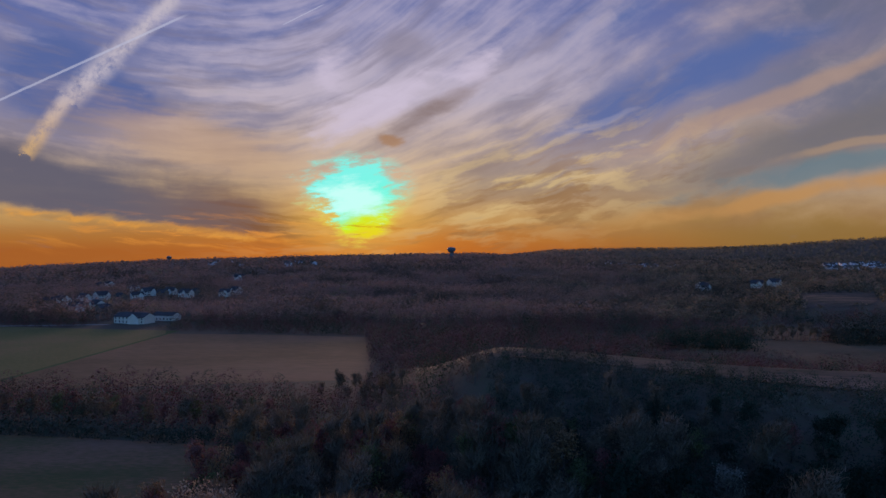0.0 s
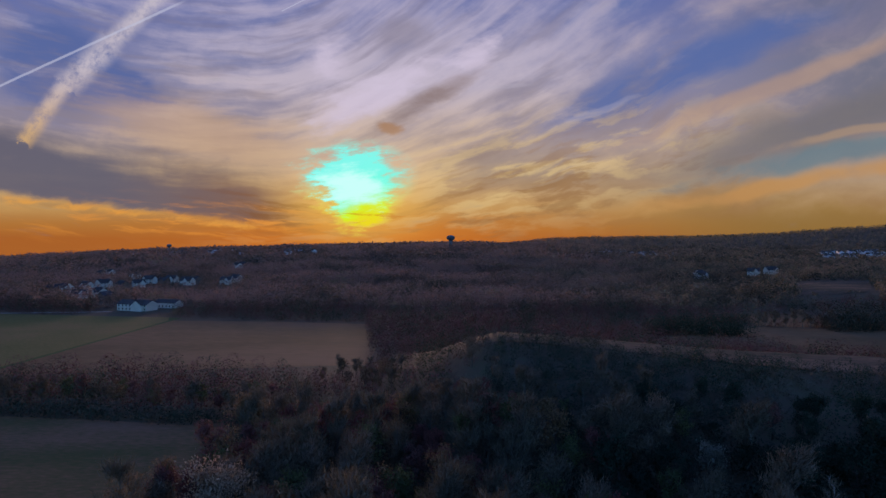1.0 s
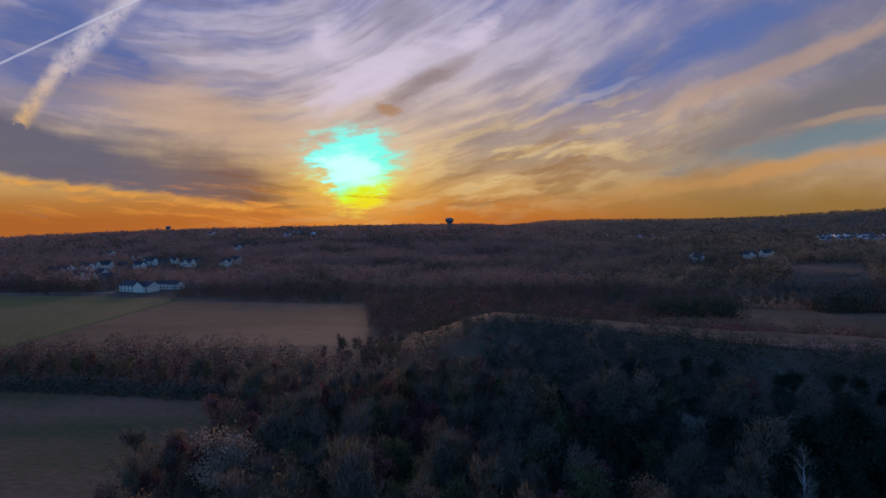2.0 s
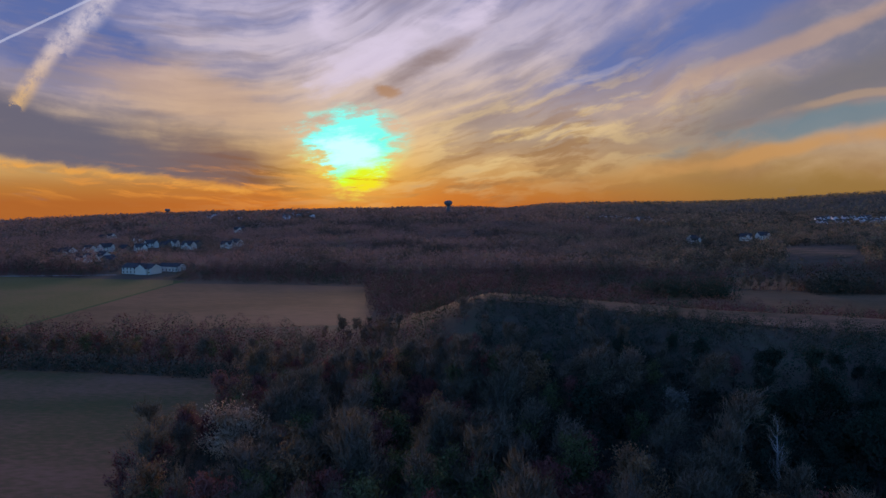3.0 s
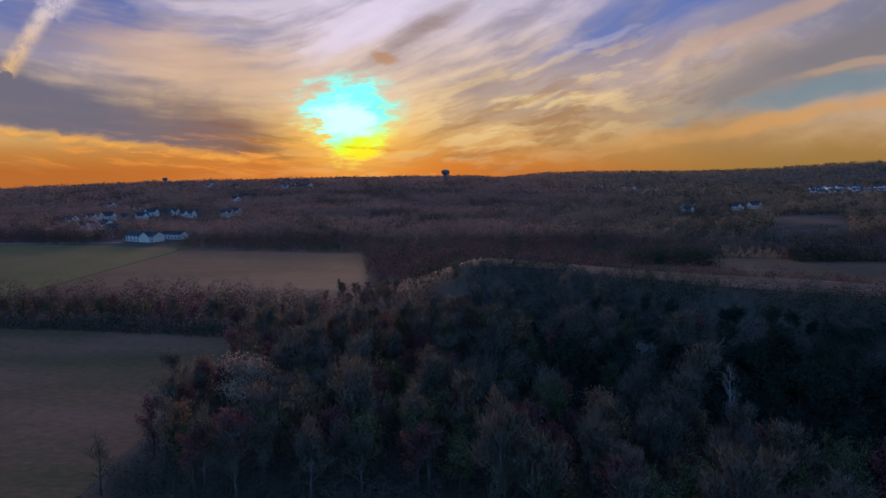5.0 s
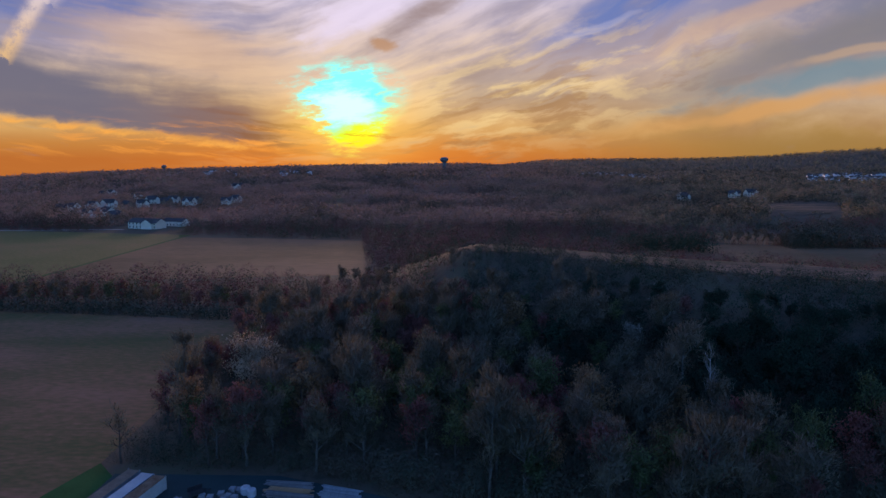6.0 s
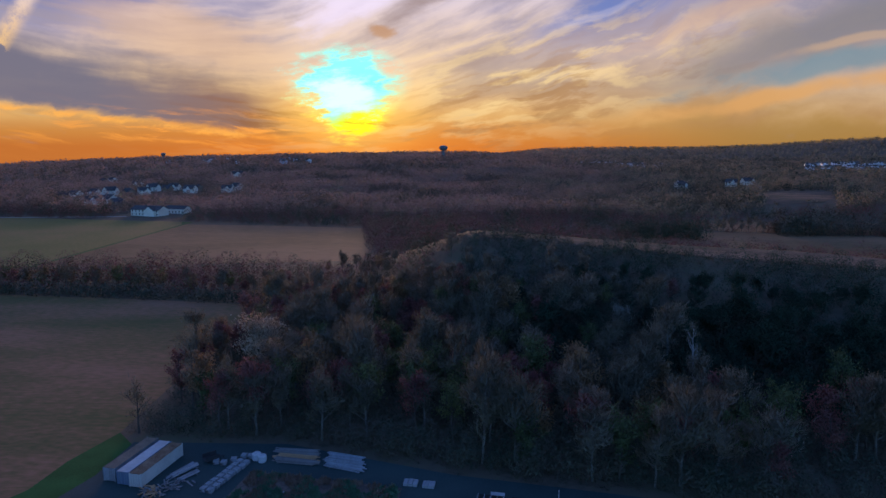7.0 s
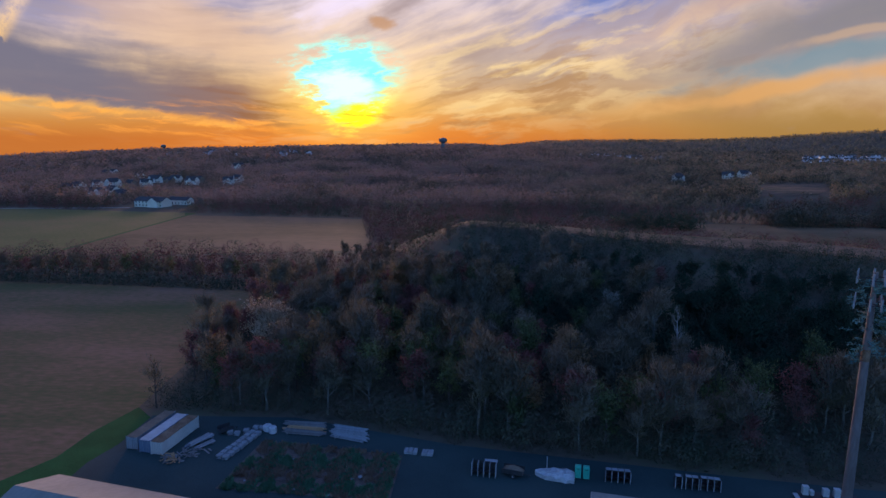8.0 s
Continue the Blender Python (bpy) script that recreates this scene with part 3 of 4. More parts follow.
def wood_kind(x, y, r):
    dark = 1.2 * math.exp(-((x - 80) / 30) ** 2 - ((y - 155) / 26) ** 2) + 0.7 * math.exp(-((x - 30) / 22) ** 2 - ((y - 178) / 16) ** 2) + 1.1 * math.exp(-((x - 108) / 34) ** 2 - ((y - 180) / 40) ** 2)
    if r.random() < 0.75 * dark:
        return "ever"
    return str(r.choice(["grey", "red", "ochre", "green"], p=[0.47, 0.19, 0.16, 0.18]))


def in_wood(x, y):
    """The wood between the yard, the stubble field and the embankment."""
    edge = np.interp(x, [-66, -30, 3, 25, 54, 120, 200], [124, 124, 113, 109, 103, 92, 80])
    return (x > -64 + max(0, 6 * math.sin(y / 14))) and y > edge and y < min(225, float(brink(x)) - (30 if x > 4 else 10)) and x < 125


STANDOUT = ((-47, 157, 8), (49, 170, 5), (61, 148, 4), (-60, 141, 4), (74, 115, 5), (66, 117, 4))
for gy in np.arange(90, 235, 6.5):
    for gx in np.arange(-66, 128, 6.6):
        x, y = gx + rng.uniform(-3.1, 3.1), gy + rng.uniform(-3.1, 3.1)
        if not in_wood(x, y) or abs(x) > y * 0.8:
            continue
        if any(abs(x - a) < r and -20 < y - b < r for a, b, r in STANDOUT):
            continue
        size = rng.uniform(0.75, 1.1) * (0.62 if y > float(brink(x)) - 48 else 1.0)
        plant(wood_kind(x, y, rng), x, y, size, rng.uniform(0, 360), rng)


for k in range(44):
    hx = -205 + 3.3 * k + rng.uniform(-1.5, 1.5)
    plant(("grey", "red", "green", "grey", "ochre")[k * 7 % 5], hx, float(np.interp(hx, [-205, -122, -66], [254, 249, 243])) + rng.uniform(0, 12), rng.uniform(0.5, 0.78), rng.uniform(0, 360), rng)
for k in range(14):
    plant("grey" if k % 3 else "ochre", -56 + 2.6 * k + rng.uniform(-2, 2), 268 + rng.uniform(-8, 40), rng.uniform(0.45, 0.62), rng.uniform(0, 360), rng)
for k in range(16):
    plant("grey", 196 + 5.6 * k + rng.uniform(-2, 2), 469 - 1.0 * k + rng.uniform(-1.5, 1.5), rng.uniform(0.55, 0.75), rng.uniform(0, 360), rng)
for k in range(12):
    plant("red" if k % 2 else "ochre", 140 + 9 * k + rng.uniform(-3, 3), 366 - 4.4 * k + rng.uniform(-4, 4), rng.uniform(0.3, 0.5), rng.uniform(0, 360), rng)


# ---- far woods, as a mass of crowns ----
def crowns(name, pts, size, tris, material, label, seed, tall=1.0, wide=1.0, up=1.0):
    """Many tree crowns in one mesh: rough clusters of small leaf-like faces over a thin stem."""
    rng = np.random.default_rng(seed)
    pts = np.asarray(pts)
    n = len(pts)
    s = size * rng.uniform(0.55, 1.25, n) * (1 + 0.25 * bumps(pts[:, 0], pts[:, 1], 37))
    a = rng.uniform(0, 2 * np.pi, (n, tris))
    c = rng.uniform(-0.85, 1.0, (n, tris))
    lump = 1 + 0.18 * np.sin(a * 3 + c * 5 + rng.uniform(0, 6, (n, 1))) * np.cos(a * 2 - c * 4)
    r = np.maximum(np.sqrt(np.maximum(1 - c * c, 0)), np.where(c < 0, 0.7, 0)) * rng.uniform(0.6, 1.05, (n, tris)) * lump
    p = np.stack([r * np.cos(a), r * np.sin(a), c * 1.15 * tall + 1.0], -1) * s[:, None, None]
    z = land(pts[:, 0], pts[:, 1])
    p = p + np.stack([pts[:, 0], pts[:, 1], z], -1)[:, None, :]
    k = s / math.sqrt(tris)
    out = np.stack([r * np.cos(a), r * np.sin(a), c + 0.35], -1) + rng.normal(0, 0.3, (n, tris, 3))
    out /= np.linalg.norm(out, axis=-1, keepdims=True)
    q = np.cross(out, rng.normal(0, 1, (n, tris, 3)) * np.array([1, 1, 0.6 + up]))
    q /= np.linalg.norm(q, axis=-1, keepdims=True)
    t = np.cross(q, out)
    t *= np.where((t[..., 2:] < 0) & (up > 1.1), -1, 1) * rng.uniform(0.6, 1.4, (n, tris, 1)) * (k * 1.9 * up)[:, None, None]
    q *= (k * wide * 1.25)[:, None, None]
    v = np.stack([p - q, p + q, p + t], 2)
    f = np.arange(n * tris * 3).reshape(-1, 3)
    hub = np.stack([pts[:, 0], pts[:, 1], z + s * 0.7], -1)[:, None, :].repeat(tris, 1).reshape(-1, 3)
    leaves, normals = rounded(v, hub, 0.25, seed)
    ob = new(name, mesh_of(name, leaves, f, [material], normals=normals))
    return tagged(ob, label, "woods", kind="stuff")


def scatter(step, test, seed, x0, x1, y0, y1, jitter=0.45):
    rng = np.random.default_rng(seed)
    gx, gy = np.meshgrid(np.arange(x0, x1, step), np.arange(y0, y1, step))
    x, y = gx.ravel() + rng.uniform(-jitter, jitter, gx.size) * step, gy.ravel() + rng.uniform(-jitter, jitter, gx.size) * step
    keep = test(x, y)
    return np.stack([x[keep], y[keep]], -1)


def inside(x, y, poly):
    r = np.zeros(x.shape, bool)
    for (ax, ay), (bx, by) in zip(poly, poly[1:] + poly[:1]):
        c = ((ay > y) != (by > y)) & (x < (bx - ax) * (y - ay) / ((by - ay) or 1e-9) + ax)
        r ^= c
    return r


OPEN_LAND = [
    [(-45, 300), (-41, 335), (-62, 470), (-130, 481), (-214, 500), (-349, 516), (-460, 530), (-460, 300)],
    [(92, 394), (150, 372), (215, 345), (340, 300), (340, 446), (262, 453), (205, 467), (175, 452), (140, 430)],
    [(205, 473), (262, 462), (345, 455), (360, 520), (300, 545), (216, 546)],
    [(285, 570), (350, 560), (452, 735), (370, 742)],
    [(-68, 0), (-66, 246), (-122, 247), (-183, 250), (-460, 268), (-460, 0)],
]


# bearing (x over y) and distance of the houses
VILLAGE = [(-0.575, 640), (-0.545, 655), (-0.535, 620), (-0.57, 735), (-0.545, 760), (-0.515, 745), (-0.49, 760), (-0.475, 820), (-0.452, 800), (-0.44, 830),
           (-0.415, 790), (-0.40, 815), (-0.355, 800), (-0.34, 830), (-0.555, 980), (-0.54, 1000), (-0.342, 1080), (-0.335, 1100), (-0.50, 900), (-0.60, 700), (-0.62, 690)]


def wooded(x, y):
    d = np.hypot(x, y)
    ok = (np.abs(x) < 0.86 * y + 40) & ((d > 225) | (y > 222))
    for poly in OPEN_LAND:
        ok &= ~inside(x, y, poly)
    u = x / np.maximum(y, 1)
    for hu, hd in VILLAGE + [(0.37, 900), (0.365, 925), (0.45, 890), (0.475, 880)]:
        ok &= ~((np.abs(u - hu) * hd < 13) & (y > hd - 48) & (y < hd + 9))
    ok &= ~((np.abs(x + 258) < 34) & (y > 500) & (y < 585))
    town = (u > 0.56) & (u < 0.73) & (d > 1440) & (d < 2250) & (np.sin(x * 0.11) * np.sin(y * 0.083) > -0.55)
    ok &= ~town
    e = brink(x)
    bare = (y > e - 60) & (y < e + np.interp(x, [0, 60, 120], [22, 34, 50])) & (x > 4) & (x < 420)
    return ok & ~bare


crowns("undergrowth", scatter(3.1, lambda x, y: (x > -65) & (x < 126) & (np.abs(x) < 0.8 * y) & (y > np.interp(x, [-66, -30, 3, 25, 54, 120, 200], [123, 123, 112, 108, 102, 91, 79])) & (y < brink(x) - 45) & (y < 222), 31, -66, 126, 85, 225), 2.2, 150, F_UNDER,
       "tangled undergrowth of saplings and brambles on the wood's floor", 32, 1.2, 0.5, 1.3)
wood_line = lambda x: np.interp(x, [-66, -30, 3, 25, 54, 120, 200], [123, 122.5, 111.5, 107, 101, 90, 79])
crowns("edge_thicket", scatter(2.5, lambda x, y: (x > -64) & (x < 110) & (y > wood_line(x)) & (y < wood_line(x) + 6.5), 37, -66, 112, 85, 132), 2.3, 190, F_UNDER,
       "thicket of brambles and saplings along the wood's edge", 38, 1.25, 0.45, 1.3)
crowns("hedge_foot", scatter(2.6, lambda x, y: (y > np.interp(x, [-430, -183, -122, -66], [261, 244, 239, 231])) & (y < np.interp(x, [-430, -183, -122, -66], [267, 250, 246, 240])), 33, -300, -64, 228, 270), 1.9, 60, F_UNDER,
       "dark tangled shrubs at the foot of a hedge", 34, 1.0, 0.7, 1.2)
crowns("hedgerow_woods", scatter(7.0, lambda x, y: wooded(x, y) & (y < 560) & (np.abs(x) < 0.8 * y), 21, -480, 480, 160, 560), 4.0, 260, F_HEDGE, "bare brown and reddish trees of hedges and near woods", 22, 1.25, 0.8, 1.0)
crowns("dark_grove", scatter(4.2, lambda x, y: (np.abs(y - 432) < 9 + 2 * bumps(x, y, 7)) & (x > 116) & (x < 176), 51, 112, 180, 415, 450), 6.0, 300, F_EVER, "dense dark evergreen grove at the edge of a fallow field", 52, 1.2, 0.8)
crowns("field_grove", scatter(5.0, lambda x, y: (y > 447 + 3 * bumps(x, y, 11)) & (y < 474) & (x > 238 + 5 * bumps(x, y, 9)), 53, 230, 345, 440, 478), 5.4, 260, F_UNDER, "grove of dark leafless trees beside a meadow", 54, 1.35, 0.7)
crowns("russet_bushes", scatter(3.2, lambda x, y: (x - 216) ** 2 / 200 + (y - 356) ** 2 / 40 < 1 + 0.3 * bumps(x, y, 4), 55, 195, 240, 345, 368), 2.0, 220, F_HEDGE, "russet bushes in the fallow field", 56, 1.3, 0.7)
crowns("middle_woods", scatter(8.5, lambda x, y: wooded(x, y) & (y >= 560) & (np.hypot(x, y) < 1200), 23, -1100, 1100, 560, 1200), 5.0, 52, F_WOODS, "brown leafless woodland stretching over the plain", 24, 1.1)
crowns("distant_woods", scatter(13, lambda x, y: wooded(x, y) & (np.hypot(x, y) >= 1200) & (np.hypot(x, y) < 2700), 25, -2300, 2300, 700, 2700), 6.6, 20, F_WOODS, "distant brown woodland up to the skyline", 26)
crowns("skyline_woods", scatter(30, lambda x, y: wooded(x, y) & (np.hypot(x, y) >= 2700) & (np.hypot(x, y) < 4200) & (x > 0), 27, 0, 3400, 1800, 4200), 7.0, 26, F_WOODS, "far wooded hills on the horizon", 28, 0.7)
crowns("slope_bushes", scatter(5.0, lambda x, y: (bumps(x, y, 13) > np.where(x > 45, -0.75, -0.2)) & (y > brink(x) - 62) & (y < brink(x) - 6) & (x > 6) & (x < 230) & (x < 0.9 * y), 35, 0, 230, 100, 300), 2.4, 300, F_EVER,
       "dark evergreen bushes dotted over the embankment slope", 36, 0.9, 0.7)
crowns("slope_shrubs", scatter(3.6, lambda x, y: (bumps(x, y, 9) > -0.75) & (y > brink(x) - 62) & (y < brink(x) - 3 - 3 * bumps(x, y, 6) + np.where(x < 48, 15, 0)) & (x > 4) & (x < 230) & (x < 0.9 * y), 29, 0, 230, 100, 300), 1.45, 130, F_SHRUB,
       "low scrub and brambles on the embankment slope", 30, 1.0)


# ---- water tower on the ridge ----
def lathe_bm(profile, sides=24):
    bm = bmesh.new()
    rings = [[bm.verts.new((r * math.cos(2 * math.pi * k / sides), r * math.sin(2 * math.pi * k / sides), z)) for k in range(sides)] for r, z in profile]
    for a, b in zip(rings, rings[1:]):
        for k in range(sides):
            bm.faces.new((a[k], a[(k + 1) % sides], b[(k + 1) % sides], b[k]))
    bm.faces.new(rings[-1])
    bm.faces.new(rings[0][::-1])
    return bm


M_TANK = surface("tank_paint", [(0.1, 0.1, 0.105), (0.16, 0.16, 0.165)], 0.1, 1.0, rough=0.5)


def water_tower(x, y, top, wide):
    root = new("water_tower")
    zg = float(land(x, y))
    root.location = (x, y, zg - 0.3)
    h = top - zg
    part("stem", lathe_bm([(wide * 0.3, 0), (wide * 0.22, h * 0.2), (wide * 0.2, h - wide * 0.62)]), M_TANK, root)
    part("tank", lathe_bm([(wide * 0.2, h - wide * 0.66), (wide * 0.42, h - wide * 0.5), (wide * 0.5, h - wide * 0.34), (wide * 0.5, h - wide * 0.2), (wide * 0.4, h - wide * 0.07), (wide * 0.12, h), (0.02, h + 0.02)]), M_TANK, root)
    return tagged(root, "grey painted steel water tower above the treetops", "water tower")


water_tower(-15.4, 1600, 72, 21)


# ---- buildings ----
M_SIDING = surface("pale_siding", [(0.6, 0.54, 0.42), (0.8, 0.74, 0.6)], 0.2, 3.0, rough=0.7, vary=0.4)
M_ROOF = surface("roof_shingles", [(0.06, 0.055, 0.055), (0.11, 0.10, 0.10)], 0.3, 3.0, vary=0.4)
M_PANE = surface("window_glass", [(0.02, 0.025, 0.03), (0.04, 0.045, 0.05)], 0.5, 2.0, rough=0.1, bump=0)
M_METAL_ROOF = surface("pale_metal_roof", [(0.2, 0.195, 0.165), (0.28, 0.265, 0.225)], 0.15, 2.0, rough=0.65, metal=0.0, stretch=(1, 0.3, 1))
M_TAN = surface("faded_roof", [(0.17, 0.12, 0.085), (0.28, 0.2, 0.14)], 0.4, 4.0)
M_STONE = surface("grey_paving_blocks", [(0.22, 0.23, 0.235), (0.38, 0.38, 0.38)], 0.8, 6.0, vary=0.4)
M_CREAM = surface("cream_wall", [(0.5, 0.48, 0.43), (0.62, 0.6, 0.54)], 0.3, 3.0)


def gable_bm(w, d, z0, eave, ridge, thick=0.25, over=0.4, half=0):
    """Two roof slopes over a w x d plan, ridge along x."""
    bm = bmesh.new()
    for s in (-1, 1):
        a = [(-w / 2 - over, s * (d / 2 + over), eave - over * (ridge - eave) / (d / 2)), (w / 2 + over, s * (d / 2 + over), eave - over * (ridge - eave) / (d / 2)), (w / 2 + over, 0, ridge), (-w / 2 - over, 0, ridge)]
        lo = [bm.verts.new(p) for p in a]
        hi = [bm.verts.new((p[0], p[1], p[2] + thick)) for p in a]
        bm.faces.new(lo)
        bm.faces.new(hi[::-1])
        for i in range(4):
            bm.faces.new((lo[i], lo[(i + 1) % 4], hi[(i + 1) % 4], hi[i]))
    bmesh.ops.recalc_face_normals(bm, faces=bm.faces)
    return bm


def shell_bm(w, d, eave, ridge):
    """Walls with gable ends at both ends of x."""
    bm = bmesh.new()
    pts = [(-d / 2, 0), (d / 2, 0), (d / 2, eave), (0, ridge - 0.02), (-d / 2, eave)]
    a = [bm.verts.new((-w / 2, y, z)) for y, z in pts]
    b = [bm.verts.new((w / 2, y, z)) for y, z in pts]
    bm.faces.new(a)
    bm.faces.new(b[::-1])
    for i in range(5):
        bm.faces.new((a[i], b[i], b[(i + 1) % 5], a[(i + 1) % 5]))
    bmesh.ops.recalc_face_normals(bm, faces=bm.faces)
    return bm


def house(name, x, y, turn, w, d, eave, ridge, label, wall=None, roof=None, wing=True, windows=True, z=None, category="house", group=""):
    root = new(name)
    root.matrix_world = pose(x, y, (float(land(x, y)) if z is None else z) - 0.3, 0, 0, turn)
    part("wall", shell_bm(w, d, eave, ridge), wall or M_SIDING, root)
    part("roof", gable_bm(w, d, 0, eave, ridge), roof or M_ROOF, root)
    if wing:
        g = part("wing_wall", shell_bm(d * 0.8, w * 0.42, eave, ridge - 0.6), wall or M_SIDING, root)
        g.matrix_basis = pose(w * 0.2, -d * 0.42, 0, 0, 0, 90)
        g = part("wing_roof", gable_bm(d * 0.8, w * 0.42, 0, eave, ridge - 0.6), roof or M_ROOF, root)
        g.matrix_basis = pose(w * 0.2, -d * 0.42, 0, 0, 0, 90)
    if windows:
        n = max(2, int(w / 3.2))
        me = None
        for lvl in range(max(1, int(eave / 2.8))):
            for k in range(n):
                px = -w / 2 + w * (k + 0.5) / n
                if wing and px > -0.05 * w:
                    continue
                if me is None:
                    ob = part("window", box_bm(-0.5, 0.5, -0.06, 0.06, 0, 1.5), M_PANE, root)
                    me = ob.data
                else:
                    ob = new("window", me)
                    ob.parent = root
                ob.location = (px, -d / 2, 1.1 + lvl * 2.8)
    return tagged(root, label, category, group)


barn = house("meeting_hall", -262, 545, -13, 28, 13, 5.6, 8.6, "long white two-storey hall at the edge of the fields", M_SIDING, M_ROOF, False, True, category="hall")
porch = part("gable_wall", shell_bm(7, 10, 5.2, 8.8), M_SIDING, barn)
porch.matrix_basis = pose(6, -5.5, 0, 0, 0, 90)
porch = part("gable_roof", gable_bm(7, 10, 0, 5.2, 8.8), M_ROOF, barn)
porch.matrix_basis = pose(6, -5.5, 0, 0, 0, 90)
house("annexe", -246, 566, -13, 20, 11, 4.6, 7.0, "low white annexe behind the hall", M_SIDING, M_ROOF, False, category="hall")

hr = np.random.default_rng(8)
base_houses = []
for i, (w, d, e, r) in enumerate(((13, 9, 5.6, 9.2), (15, 10, 5.8, 10.0), (11, 9, 5.4, 9.0))):
    u, dist = VILLAGE[i]
    base_houses.append(house("house", u * dist, dist, (20, -35, 70)[i], w, d, e, r, ("white two-storey gabled house with a dark roof among trees", "white two-storey gabled house with a dark roof among trees", "brown two-storey gabled house with a dark roof among trees")[i], (M_SIDING, M_SIDING, M_TAN)[i], group="village houses"))
for i, (u, dist) in enumerate(VILLAGE[3:]):
    x, y = u * dist, dist
    copy_thing(base_houses[i % 3], pose(x, y, float(land(x, y)) + 1.0, 0, 0, hr.uniform(-70, 70)))
for u, dist, t in ((0.37, 900, 20), (0.365, 925, 70), (0.45, 890, -30), (0.475, 880, 10)):
    copy_thing(base_houses[1], pose(u * dist, dist, float(land(u * dist, dist)) + 2, 0, 0, t))
M_WHITE_WALL = surface("white_clapboard", [(0.6, 0.6, 0.6), (0.82, 0.81, 0.8)], 0.2, 3.0, rough=0.6, vary=0.5)
M_GREY_ROOF = surface("grey_roof", [(0.08, 0.075, 0.07), (0.15, 0.14, 0.13)], 0.2, 3.0, vary=0.5)
town_houses = [house("house", 0.6 * y, y, t, 12, 9, 5.6, 8.6, "white distant house of a hillside town", M_WHITE_WALL, M_GREY_ROOF, group="town houses") for y, t in ((1450, 0), (1480, 40), (1510, -50))]
for k in range(130):
    u, dist = hr.uniform(0.565, 0.74), hr.uniform(1320, 1880)
    if hr.random() < 0.25:
        u, dist = hr.uniform(0.2, 0.34), hr.uniform(1500, 1800)
    h = copy_thing(town_houses[k % 3], pose(u * dist, dist, float(land(u * dist, dist)) + 4.0, 0, 0, hr.uniform(-80, 80)))
    tagged(h, "white distant house of a hillside town", "house", "town houses")
for k in range(16):
    u, dist = hr.uniform(-0.55, -0.2), hr.uniform(1350, 1700)
    h = copy_thing(town_houses[k % 3], pose(u * dist, dist, float(land(u * dist, dist)) + 4.0, 0, 0, hr.uniform(-80, 80)))
    tagged(h, "white distant house of a hillside town", "house", "town houses")
small = water_tower(-940, 2050, 44, 16)

# ---- yard buildings ----
house("warehouse", -40.5, 73.2, -14.5, 40, 14, 6.8, 9.0, "large warehouse with a pale metal gable roof beside the yard", M_CREAM, M_METAL_ROOF, False, False, 0.06, "warehouse")


def box_trailer(x, y, turn, length):
    root = new("box_trailer")
    root.matrix_world = pose(x, y, 0.06, 0, 0, turn)
    part("body", box_bm(-length / 2, length / 2, -1.3, 1.3, 1.1, 3.8, 0.04), M_WHITE, root)
    part("roof", box_bm(-length / 2 + 0.05, length / 2 - 0.05, -1.25, 1.25, 3.803, 3.86, 0.02), M_METAL_ROOF, root)
    part("chassis", box_bm(-length / 2 + 0.4, length / 2 - 0.4, -0.5, 0.5, 0.8, 1.095), M_DARK, root)
    for sx in (length / 2 - 2.0, length / 2 - 3.3):
        for sy in (-1.05, 1.05):
            wheel = part("wheel", rod_bm((sx, sy - 0.15, 0.5), (sx, sy + 0.15, 0.5), 0.5, 0.5, 14), M_DARK, root)
            part("hub", rod_bm((sx, sy - 0.17, 0.5), (sx, sy + 0.17, 0.5), 0.2, 0.2, 10), M_PIPE, wheel)
    part("landing_leg", box_bm(-length / 2 + 2.4, -length / 2 + 2.6, -0.6, 0.6, 0.0, 0.8), M_DARK, root)
    return tagged(root, "white box trailer parked in the yard", "trailer")


M_WHITE = surface("white_paint", [(0.36, 0.355, 0.35), (0.52, 0.515, 0.5)], 0.5, 5.0, rough=0.5)
M_DARK = surface("dark_steel", [(0.02, 0.02, 0.022), (0.04, 0.04, 0.042)], 1.0, 8.0, rough=0.6)
M_RUST = surface("rusty_roof", [(0.13, 0.07, 0.04), (0.22, 0.13, 0.08), (0.3, 0.2, 0.13)], 0.4, 4.0, rough=0.8)
M_BLUE = surface("blue_grey_paint", [(0.1, 0.15, 0.22), (0.16, 0.22, 0.3)], 0.6, 6.0, rough=0.5)
M_LUMBER = surface("weathered_boards", [(0.14, 0.125, 0.115), (0.33, 0.3, 0.28)], 0.5, 5.0, vary=0.5)
M_ORANGE_WOOD = surface("raw_timber", [(0.42, 0.22, 0.11), (0.6, 0.36, 0.2)], 0.6, 6.0, vary=0.5)
M_PIPE = surface("pale_pipe", [(0.16, 0.165, 0.175), (0.42, 0.43, 0.44)], 0.4, 4.0, rough=0.5, vary=0.5)
M_WRAP = surface("white_wrap", [(0.45, 0.45, 0.45), (0.62, 0.62, 0.62)], 1.0, 6.0, rough=0.35)
M_TOILET = surface("green_plastic", [(0.03, 0.42, 0.28), (0.06, 0.55, 0.38)], 0.6, 4.0, rough=0.4)
M_TARP = surface("white_tarpaulin", [(0.32, 0.31, 0.32), (0.55, 0.54, 0.53)], 0.8, 4.0, rough=0.5, bump=0.5)
M_SOIL = surface("garden_soil", [(0.06, 0.055, 0.045), (0.14, 0.10, 0.08), (0.2, 0.15, 0.12)], 0.3, 3.0)
box_trailer(31.3, 84.9, -13.3, 12.5)


